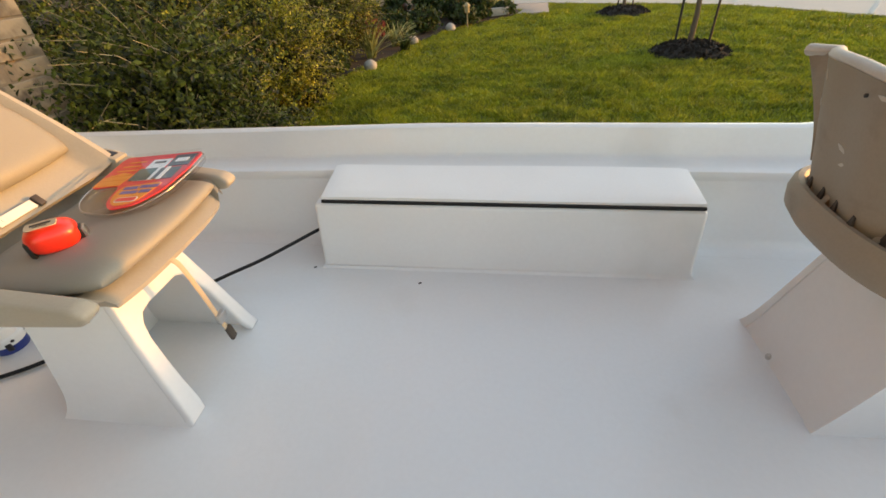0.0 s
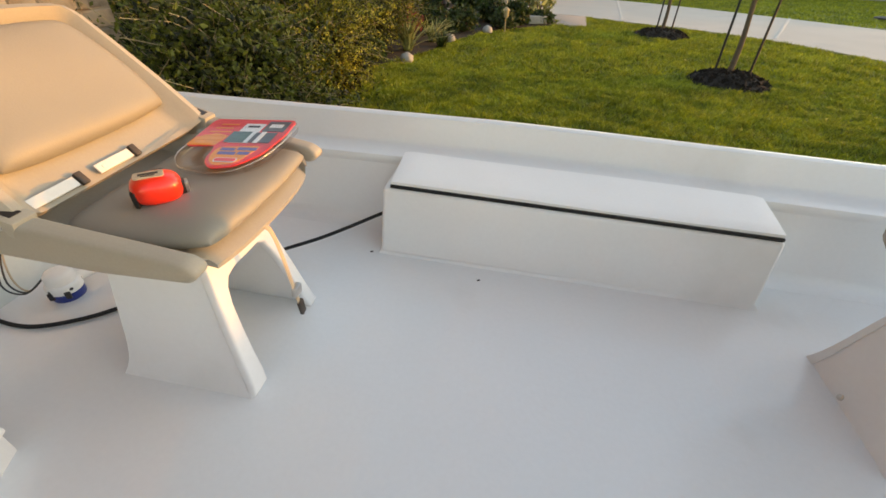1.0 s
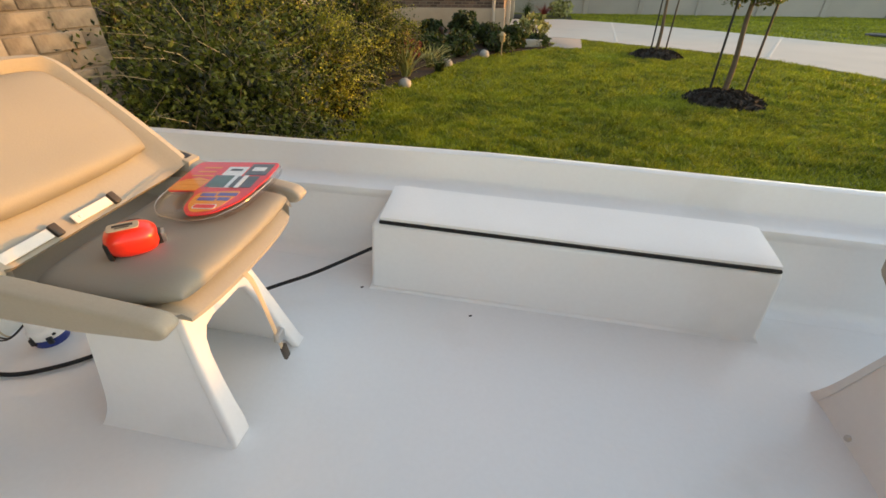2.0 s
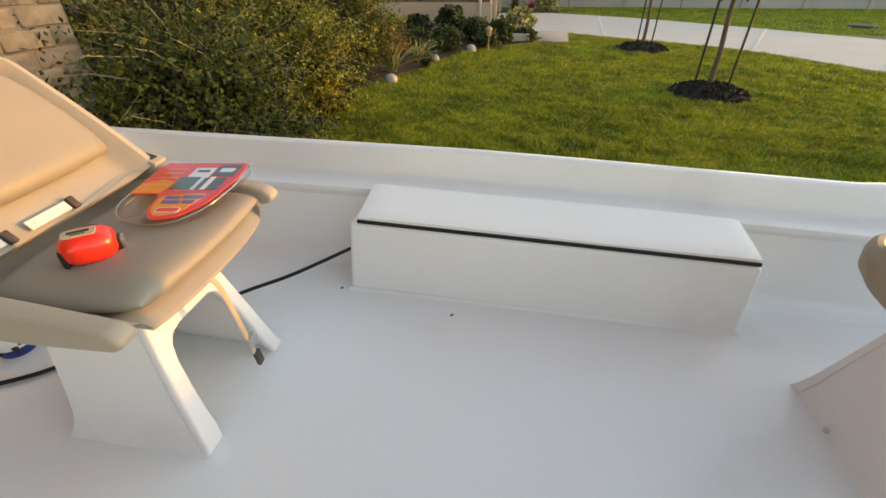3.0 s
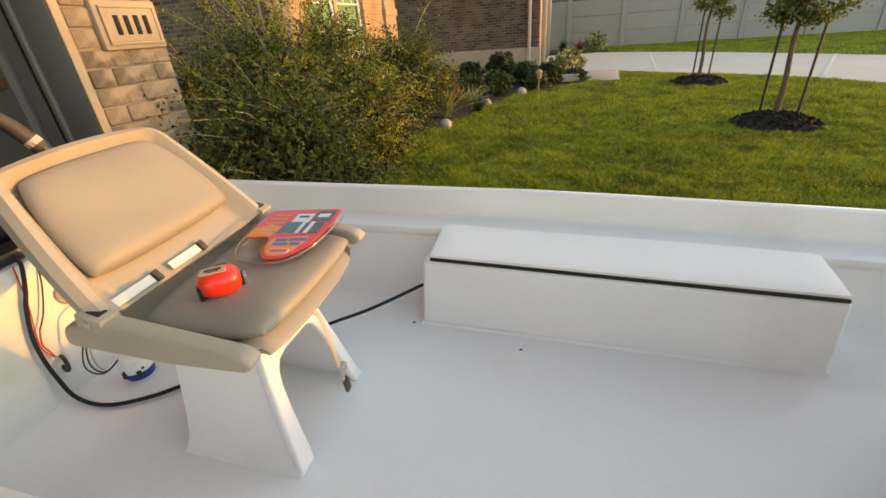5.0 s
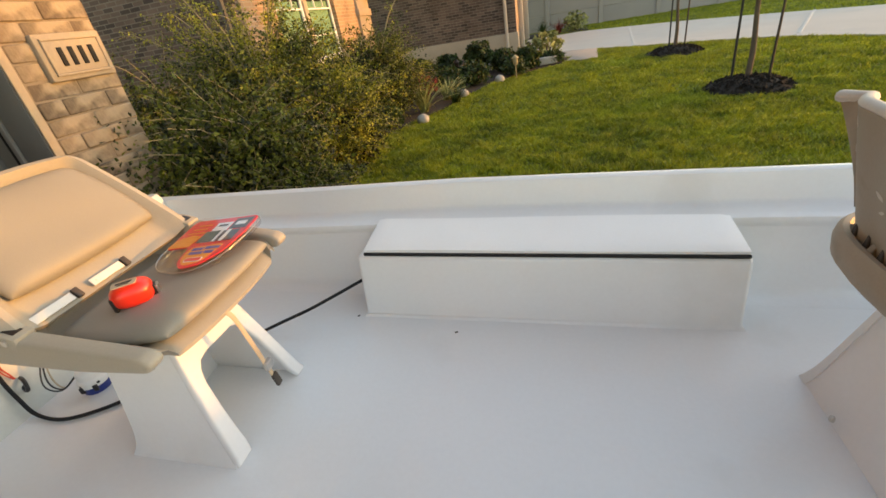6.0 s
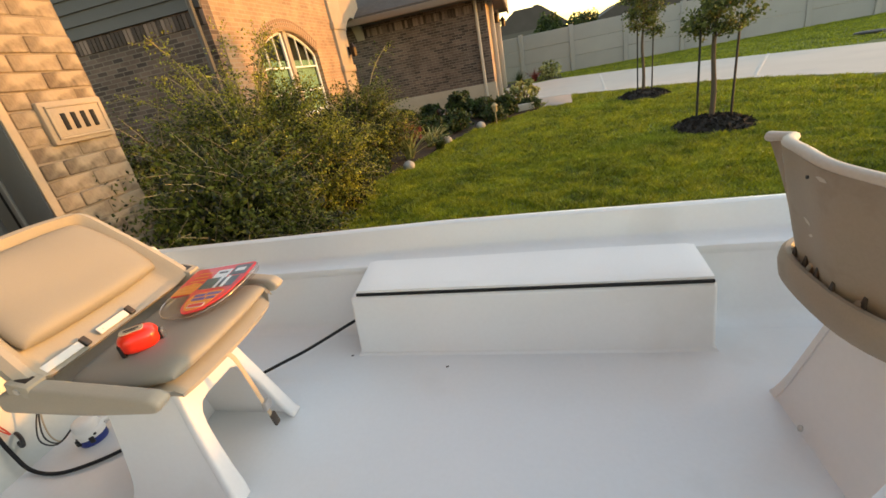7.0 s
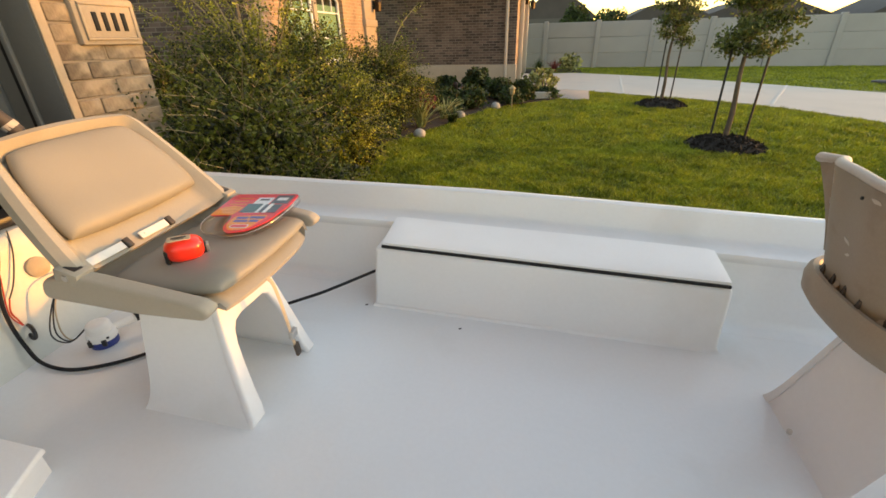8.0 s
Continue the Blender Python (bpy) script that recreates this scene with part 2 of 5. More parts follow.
def solid(top, bottom, nu, nv, bm=None, closed_u=False):
    """The body between two surfaces given as functions of u, v in 0..1."""
    bm = bm or bmesh.new()
    g = [[[bm.verts.new(f(i / nu, j / nv)) for j in range(nv + 1)] for i in range(nu + 1)] for f in (top, bottom)]
    for k in (0, 1):
        for i in range(nu):
            for j in range(nv):
                bm.faces.new((g[k][i][j], g[k][i + 1][j], g[k][i + 1][j + 1], g[k][i][j + 1]))
    for i in range(nu):
        for j in (0, nv):
            bm.faces.new((g[0][i][j], g[0][i + 1][j], g[1][i + 1][j], g[1][i][j]))
    for j in range(nv):
        for i in (0, nu):
            bm.faces.new((g[0][i][j], g[0][i][j + 1], g[1][i][j + 1], g[1][i][j]))
    return bm


def smooth_path(pts, n=6):
    pts = [Vector(p) for p in pts]
    out = []
    for i in range(len(pts) - 1):
        p0, p1, p2, p3 = pts[max(i - 1, 0)], pts[i], pts[i + 1], pts[min(i + 2, len(pts) - 1)]
        for k in range(n):
            t = k / n
            out.append(0.5 * ((2 * p1) + (p2 - p0) * t + (2 * p0 - 5 * p1 + 4 * p2 - p3) * t * t + (3 * p1 - p0 - 3 * p2 + p3) * t ** 3))
    return out + [pts[-1]]


def tube(pts, radii, sides=8, bm=None, flat=1.0):
    """A round (or flattened) rod along points; radii: one number or one a point."""
    bm = bm or bmesh.new()
    pts = [Vector(p) for p in pts]
    if not isinstance(radii, (list, tuple)):
        radii = [radii] * len(pts)
    rings, side = [], None
    for i, p in enumerate(pts):
        d = (pts[min(i + 1, len(pts) - 1)] - pts[max(i - 1, 0)]).normalized()
        if side is None:
            side = d.cross(Vector((0, 0, 1)) if abs(d.z) < 0.9 else Vector((1, 0, 0))).normalized()
        side = (side - d * side.dot(d)).normalized()
        up = d.cross(side)
        rings.append([bm.verts.new(p + radii[i] * (math.cos(a) * side + flat * math.sin(a) * up)) for a in (2 * math.pi * k / sides for k in range(sides))])
    for a, b in zip(rings, rings[1:]):
        for k in range(sides):
            bm.faces.new((a[k], a[(k + 1) % sides], b[(k + 1) % sides], b[k]))
    bm.faces.new(rings[0][::-1])
    bm.faces.new(rings[-1])
    return bm


def lathe(profile, sides=20, bm=None, centre=(0, 0, 0)):
    bm = bm or bmesh.new()
    rings = [[bm.verts.new((centre[0] + r * math.cos(2 * math.pi * k / sides), centre[1] + r * math.sin(2 * math.pi * k / sides), centre[2] + z)) for k in range(sides)] for r, z in profile]
    for a, b in zip(rings, rings[1:]):
        for k in range(sides):
            bm.faces.new((a[k], a[(k + 1) % sides], b[(k + 1) % sides], b[k]))
    bm.faces.new(rings[0][::-1])
    bm.faces.new(rings[-1])
    return bm


def raw(name, verts, faces, material, parent=None, smooth=False):
    me = bpy.data.meshes.new(name)
    me.from_pydata(verts, [], faces)
    me.materials.append(material)
    ob = new(name, me)
    if parent:
        ob.parent = parent
    return ob


def leaf_cloud(name, centres, sizes, material, parent, rng, stretch=1.7):
    """Small folded leaves (two triangles each) at the given places."""
    n = len(centres)
    c = np.array(centres)
    s = np.array(sizes)[:, None]
    a = rng.normal(size=(n, 3))
    a /= np.linalg.norm(a, axis=1)[:, None]
    b = np.cross(a, rng.normal(size=(n, 3)))
    b /= np.linalg.norm(b, axis=1)[:, None] + 1e-9
    k = np.cross(a, b)
    v = np.stack([c - a * s * stretch / 2, c + b * s * 0.5 + k * s * 0.15, c + a * s * stretch / 2, c - b * s * 0.5 + k * s * 0.15], 1).reshape(-1, 3)
    f = [t for i in range(n) for t in ((4 * i, 4 * i + 1, 4 * i + 2), (4 * i, 4 * i + 2, 4 * i + 3))]
    return raw(name, v.tolist(), f, material, parent)


def rounded(points, r, n=5):
    """A polygon with its corners rounded."""
    out = []
    m = len(points)
    for i in range(m):
        p, a, b = Vector(points[i]), Vector(points[i - 1]), Vector(points[(i + 1) % m])
        da, db = (a - p), (b - p)
        k = min(r, da.length * 0.45, db.length * 0.45)
        s, e = p + da.normalized() * k, p + db.normalized() * k
        for j in range(n + 1):
            t = j / n
            out.append(tuple((1 - t) ** 2 * s + 2 * t * (1 - t) * p + t * t * e))
    return out


# ---- ground ----
I4 = Matrix.Identity(4)
g = bmesh.new()
grid = [[g.verts.new((x, y, 0)) for y in [-400, -60, -20] + [-10 + i for i in range(41)] + [40, 70, 130, 400]] for x in [-400, -60, -20] + [-10 + i for i in range(31)] + [40, 70, 130, 400]]
for i in range(len(grid) - 1):
    for j in range(len(grid[0]) - 1):
        g.faces.new((grid[i][j], grid[i + 1][j], grid[i + 1][j + 1], grid[i][j + 1]))
ground = solo("ground", g, M_LAWN, I4, "green mown lawn round the house", "lawn", kind="structure")

# curving pale concrete drive and path beyond the lawn
near_edge = smooth_path([(-0.2, 12.9, 0), (0.9, 12.55, 0), (1.6, 12.2, 0), (2.6, 11.4, 0), (4.2, 10.1, 0), (5.25, 8.3, 0), (6.0, 6.2, 0), (7.2, 0.0, 0), (7.4, -8.0, 0)], 6)
far_edge = smooth_path([(-0.2, 17.9, 0), (0.9, 17.9, 0), (1.9, 17.8, 0), (4.6, 15.5, 0), (7.6, 11.7, 0), (10.0, 8.2, 0), (11.2, 4.5, 0), (12.0, 0.0, 0), (12.2, -8.0, 0)], 6)
bm = solid(lambda u, v: near_edge[round(u * 48)].lerp(far_edge[round(u * 48)], v) + Vector((0, 0, 0.03)), lambda u, v: near_edge[round(u * 48)].lerp(far_edge[round(u * 48)], v) - Vector((0, 0, 0.05)), 48, 4)
solo("pavement", bm, M_CONC, I4, "pale curving concrete driveway", "driveway", kind="structure")
walk_pts = [(0.80, 10.72), (1.44, 10.66), (1.62, 12.4), (1.2, 13.2), (0.0, 13.2), (0.30, 12.4), (0.95, 11.3)]
solo("walkway", prism(walk_pts, 0.06, "z", -0.0335, 0.004), M_WALK, I4, "pale concrete walk from the drive to the porch", "walkway", kind="structure")
# paved pad under and in front of the garage
solo("driveway", box(-1.38, 6.0, -6.0, 2.45, -0.05, 0.025, 0.01), M_CONC, I4, "pale concrete driveway pad under the boat", "driveway", kind="structure")

# planting bed along the house
bed_pts = [(-7.0, 2.75), (-0.92, 2.62), (-0.92, 3.4), (-1.42, 3.9), (-1.6, 5.0), (-1.55, 6.1), (-1.12, 7.2), (-0.85, 8.3), (-0.45, 9.3), (0.1, 10.0), (0.75, 10.6), (0.9, 11.3), (0.2, 12.4), (-0.4, 13.2), (-0.4, 14.2), (-3.9, 14.2), (-3.9, 7.4), (-7.0, 7.4)]
solo("planting_bed", prism(bed_pts, 0.055, "z", -0.03, 0.01), M_SOIL, I4, "dark mulch planting bed along the house", "flower bed", kind="structure")

M_JOINT = mat("joint_filler", (0.60, 0.56, 0.50), 0.9, var=0.1, scale=6, fine=60, bump=0.3)
for x0, y0, x1, y1 in ((2.30, 11.75, 2.98, 16.9), (4.60, 10.0, 6.35, 13.4), (5.45, 8.0, 7.9, 11.2)):
    ln, an = math.hypot(x1 - x0, y1 - y0), math.degrees(math.atan2(y1 - y0, x1 - x0))
    solo("expansion_joint", box(0, ln, -0.03, 0.03, 0.0, 0.0345, 0.002), M_JOINT, pose(x0, y0, 0, 0, 0, an), "pale filled joint across the concrete drive", "joint", "drive joints")
solo("valve_cover", lathe([(0.0, 0.03), (0.22, 0.03), (0.24, 0.024), (0.30, 0.022), (0.32, 0.0)], 24), M_STAKE, pose(8.93, 14.21, 0.035), "round dark cover set in the grass strip", "cover")

# ---- boat ----
def hull_half(x):
    """How much the hull narrows towards the bow, 0..1."""
    return 1.0 if x < 1.2 else max(0.05, 1 - ((x - 1.2) / 1.75) ** 2.2)


MID = 1.47
boat = thing("boat", BOAT, "small open skiff with freshly painted white interior", "boat")
XS = [-0.98, -0.7, -0.4, -0.1, 0.2, 0.5, 0.8, 1.0, 1.2, 1.4, 1.6, 1.8, 2.0, 2.2, 2.4, 2.6, 2.75, 2.85, 2.9]


def side(sign):
    """One side: inner wall with rounded foot, ledge, upper wall, rolled rim, outer skin."""
    off = 0.0 if sign > 0 else 0.09
    prof = [(0.42 - off, 0.0), (0.442, 0.004), (0.456, 0.014), (0.463, 0.035), (0.5035, 0.186), (0.5000, 0.194), (0.4995, 0.205), (0.5025, 0.2115), (0.511, 0.2145), (0.535, 0.2145), (0.571, 0.214), (0.580, 0.217), (0.586, 0.226), (0.600, 0.278), (0.605, 0.290), (0.614, 0.295), (0.628, 0.295), (0.637, 0.289), (0.640, 0.277), (0.625, 0.24), (0.54, -0.12), (0.42, -0.14)]
    prof = [(w + off, z) for w, z in prof]
    bm = bmesh.new()
    rings = []
    for x in XS:
        k = hull_half(x)
        rise = max(0, x - 1.2) * 0.09 - max(0, 0.25 - x) * 0.028
        rings.append([bm.verts.new((x, MID + sign * (max(0.0, w - 0.64 * (1 - k)) if k < 1 else w), z + (rise if z > 0.1 else 0))) for w, z in prof])
    n = len(prof)
    for a, b in zip(rings, rings[1:]):
        for i in range(n):
            bm.faces.new((a[i], a[(i + 1) % n], b[(i + 1) % n], b[i]))
    bm.faces.new(rings[0])
    bm.faces.new(rings[-1][::-1])
    return bm


part("hull_side", side(1), M_HULL, boat, "white inner side with a moulded ledge")
part("hull_side", side(-1), M_HULL, boat)
DECKX = [-0.98] + [1.2 + 0.1 * i for i in range(17)]
deck_half = [max(0.012, 0.43 - 0.64 * (1 - hull_half(x))) for x in DECKX]
deck_pts = [(x, MID - w) for x, w in zip(DECKX, deck_half)] + [(x, MID + w) for x, w in zip(DECKX[::-1], deck_half[::-1])]
part("deck", prism(deck_pts, 0.0995, "z", -0.10), M_HULL, boat, "smooth white painted floor")
# sloping transom with rounded top
tp = [(-0.80, 0.0), (-0.83, 0.02), (-0.865, 0.10), (-0.90, 0.24), (-0.905, 0.272), (-0.918, 0.286), (-0.94, 0.288), (-0.97, 0.28), (-0.985, 0.26), (-0.985, -0.12), (-0.80, -0.12)]
part("transom", prism(tp, 1.24, "y", MID - 0.64), M_TRANS, boat, "white sloping transom with rounded top edge")
M_GREYPL = mat("grey_plastic", (0.27, 0.27, 0.26), 0.6, var=0.15, scale=30)
part("drain_cover", prism(rounded([(-0.022, -0.011), (0.022, -0.011), (0.022, 0.011), (-0.022, 0.011)], 0.010), 0.004, "z", 0, 0.001), M_GREYPL, boat, "small grey oval drain cover", pose(-0.868, 1.284, 0.117, 0, 72, 20))
# bow stem
part("bow_stem", box(2.78, 2.96, MID - 0.07, MID + 0.07, -0.12, 0.38, 0.02), M_HULL, boat)
bm = bmesh.new()
rings = []
for x in XS:
    w = max(0.02, 0.53 - 0.62 * (1 - hull_half(x)))
    drop = -0.42 + 0.28 * max(0, (x - 1.9) / 1.0) ** 1.6
    rings.append([bm.verts.new((x, MID + s, z)) for s, z in ((-w, -0.115), (-w * 0.86, -0.16), (-0.06 * min(1, w * 4), drop + 0.02), (-0.03 * min(1, w * 4), drop), (0.03 * min(1, w * 4), drop), (0.06 * min(1, w * 4), drop + 0.02), (w * 0.86, -0.16), (w, -0.115))])
for a, b in zip(rings, rings[1:]):
    for i in range(8):
        bm.faces.new((a[i], a[(i + 1) % 8], b[(i + 1) % 8], b[i]))
bm.faces.new(rings[0])
bm.faces.new(rings[-1][::-1])
part("hull_bottom", bm, M_HULL, boat, "white vee hull bottom with a keel")

# ---- side locker with lid ----
locker = thing("side_locker", BOAT, "white moulded storage box fixed along the boat side", "storage box", "side lockers")
bm = bmesh.new()
lo = [(-0.058, 1.790), (0.913, 1.795), (0.913, 2.0), (-0.058, 2.0)]
hi = [(-0.056, 1.812), (0.905, 1.814), (0.902, 2.0), (-0.05, 2.0)]
tiers = [[bm.verts.new((x + out * (1 if x > 0.4 else -1), y - (out if y < 1.9 else 0), z)) for x, y in lo] for out, z in ((0.007, -0.002), (0.003, 0.002), (0.001, 0.006), (0.0, 0.012))]
tiers.append([bm.verts.new((*p, 0.1895)) for p in hi])
bm.faces.new(tiers[0][::-1])
bm.faces.new(tiers[-1])
for a, b in zip(tiers, tiers[1:]):
    for i in range(4):
        bm.faces.new((a[i], a[(i + 1) % 4], b[(i + 1) % 4], b[i]))
bmesh.ops.bevel(bm, geom=[e for e in bm.edges if min(v.co.z for v in e.verts) > 0.1 or abs(e.verts[0].co.z - e.verts[1].co.z) > 0.1], offset=0.012, segments=3, profile=0.5, affect='EDGES')
part("body", bm, M_HULL, locker)


def lid_top(u, v):
    e = min(u, 1 - u, v) * 9
    return (-0.034 + u * 0.930, 1.822 + v * 0.145, 0.2040 + v * 0.0175 + 0.004 * min(1, e * 6) + 0.0012 * math.sin(u * 7 + v * 3))


part("lid", solid(lid_top, lambda u, v: (-0.034 + u * 0.930, 1.822 + v * 0.145, 0.1945 + v * 0.0095), 40, 10), M_LID, locker, "white flat hinged lid")
part("seal", box(-0.036, 0.898, 1.816, 1.836, 0.1880, 0.1968, 0.003), M_RUBBER, locker, "black rubber seal strip under the lid")

# low locker on the near side by the stern
nl = thing("stern_locker", BOAT, "low white moulded locker beside the transom", "storage box", "side lockers")
part("body", prism([(-0.84, 0.98), (-0.412, 0.98), (-0.474, 1.135), (-0.84, 1.135)], 0.052, "z", -0.004, 0.006, 3), M_HULL, nl)
part("lid", prism([(-0.84, 0.98), (-0.404, 0.98), (-0.468, 1.140), (-0.84, 1.140)], 0.015, "z", 0.049, 0.005, 3), M_LID, nl, "white flat lid")

# ---- seats ----
def seat_pan(bm=None):
    def top(u, v):
        x, s = -0.165 + u * 0.312, 2 * v - 1
        front = max(0.0, (u - 0.78) / 0.22)
        half = 0.2 * (1 - 0.10 * front ** 2.5) * (1 - 0.30 * max(0, (0.32 - u) / 0.32) ** 2.2)
        rim = max(0.0, (abs(s) - 0.80) / 0.20)
        z = 0.030 + 0.030 * min(1, rim * 3) * (1 - 0.3 * u) - 0.022 * max(0, rim - 0.6) / 0.4
        z += 0.022 * max(0, (0.10 - u) / 0.10) - 0.012 * front ** 2 + 0.008 * math.sin(min(1, front) * math.pi)
        return (x + (0.010 * (1 - s * s) - 0.016 * s ** 4) * front, s * half, z)

    def bottom(u, v):
        p = top(u, v)
        s = 2 * v - 1
        rim = max(0.0, (abs(s) - 0.80) / 0.20)
        return (p[0] * 0.985, p[1] * 0.985, min(0.014 + 0.010 * max(0.0, (u - 0.8) / 0.2), p[2] - 0.009) + 0.010 * min(1, rim * 3))
    return solid(top, bottom, 24, 40)


def pad(w0, w1, length, thick, nu=36, nv=36):
    """A stuffed cushion: rounded plan, domed top. u along the length."""
    def plan(u, v):
        # rows crowd towards the edges, and the corners are rounded
        s, t = math.sin((u - 0.5) * math.pi), math.sin((v - 0.5) * math.pi)
        k = 1 - 0.085 * (abs(s * t)) ** 2.6
        w = w0 + (w1 - w0) * (s + 1) / 2
        return s * k * length / 2, t * k * w / 2, s, t

    def top(u, v):
        x, y, s, t = plan(u, v)
        d = max(0.0, 1 - abs(s) ** 7) * max(0.0, 1 - abs(t) ** 7)
        return (x, y, 0.34 * thick + 0.56 * thick * d ** 0.42 + 0.10 * thick * (1 - s * s) * (1 - t * t) + 0.0012 * math.sin(9 * x / length + 4 * y / w0))

    def bottom(u, v):
        x, y, s, t = plan(u, v)
        d = max(0.0, 1 - abs(s) ** 7) * max(0.0, 1 - abs(t) ** 7)
        return (x * 0.995, y * 0.995, 0.30 * thick * (1 - d ** 0.42))
    return solid(top, bottom, nu, nv)


def back_shell(thick=0.012):
    """Backrest shell in its own plane: x across height (0 at hinge), y across, z out of the front."""
    def half(u):
        return 0.203 - 0.050 * u ** 1.4 - 0.020 * max(0, (u - 0.88) / 0.12) ** 2

    def top(u, v):
        s = 2 * v - 1
        rim = max(0.0, (max(abs(s), (2 * u - 1) * 0.97 if u > 0.5 else 0) - 0.76) / 0.24)
        arm = max(0.0, 1 - u / 0.22)
        dish = -0.036 * (1 - min(1, rim * 2.2)) * (1 - arm * 0.3)
        return (u * 0.262 - 0.010 * (s * s) * u, s * half(u), 0.016 + dish - 0.012 * max(0, rim - 0.75) / 0.25)

    def bottom(u, v):
        p = top(u, v)
        s = 2 * v - 1
        edge = max(abs(s), (2 * u - 1) if u > 0.5 else 0)
        lipd = 0.020 if edge > 0.9 else 0
        return (p[0] * 0.99, p[1] * 0.985, p[2] - thick - lipd * (1 - 0.5 * (1 - u)))
    return solid(top, bottom, 26, 36)


RECLINE = 41


def boat_seat(name, m, label, shell, recline, rear=-0.150, tall=1.0):
    s = thing(name, m, label, "boat seat", "folding boat seats")
    part("seat_pan", seat_pan(), shell, s)
    hinge = pose(-0.088, 0, 0.078) @ Matrix(((-math.sin(radians(recline)), 0, math.cos(radians(recline)), 0), (0, 1, 0, 0), (math.cos(radians(recline)), 0, math.sin(radians(recline)), 0), (0, 0, 0, 1))) @ Matrix.Diagonal((tall, 1, 1, 1))
    back = part("backrest", back_shell(), shell, s, "", hinge)
    part("back_cushion", pad(0.332, 0.258, 0.186, 0.040), M_VINYL, s, "padded tan vinyl back cushion", hinge @ pose(0.146, 0.004, -0.020))
    part("seat_cushion", pad(0.330, 0.320, 0.252, 0.036), M_VINYL, s, "padded grey-tan vinyl seat cushion", pose(0.031, 0, 0.034, 0, -4.5, 0))
    for sy in (-1, 1):
        h = part("hinge_lug", box(-0.024, 0.022, -0.017, 0.017, -0.016, 0.012, 0.004), shell, s, "", pose(-0.092, sy * 0.194, 0.086, 0, 14, 0))
        part("slot", box(-0.012, 0.010, -0.008, 0.008, 0.0115, 0.0128), M_BLACKP, h, "dark slot")
        part("hinge_pin", lathe([(0.0055, -0.019), (0.006, -0.0185), (0.006, 0.0185), (0.0055, 0.019)], 12), M_STEEL, h, "steel pin", pose(0, 0, 0.0, 90, 0, 0))
        arm = prism(rounded([(rear - 0.010, 0.036), (rear, 0.076), (-0.080, 0.088), (0.10, 0.066), (0.146, 0.060), (0.162, 0.046), (0.148, 0.030), (0.02, 0.026)], 0.02, 4), 0.032, "y", -0.016, 0.007, 3)
        part("side_arm", arm, shell, s, "", pose(0, sy * 0.192, 0, 0, 0, -sy * 2.0))
    for cy, hl in ((-0.135, 0.048), (-0.015, 0.034)):
        hp = part("hinge_plate", box(-0.0015, 0.0015, -hl, hl, -0.0075, 0.0075, 0.001), M_PLATE, s, "white metal hinge strap", hinge @ pose(0.014, cy, -0.005, 0, 90, 0))
        part("screw", lathe([(0.003, 0), (0.003, 0.001), (0.0015, 0.0016)], 10), M_PLATE, hp, "", pose(-0.0015, 0.012 - hl, 0, 0, -90, 0))
        part("hinge_clip", box(-0.004, 0.004, -0.006, 0.006, -0.010, 0.010, 0.002), M_GRIP, s, "dark hinge bracket", hinge @ pose(0.014, cy + hl + 0.009, -0.005, 0, 90, 0))
    for k in range(6):
        y = -0.135 + k * 0.051 + 0.012 * ((k * 5) % 3 - 1)
        tri = prism([(0.012, 0.0), (0.030 + 0.012 * ((k * 7) % 3), 0.0), (0.014, -0.014)], 0.005, "y", -0.003)
        part("gusset", tri, shell, back, "", pose(0.0, y, -0.030))
    return s


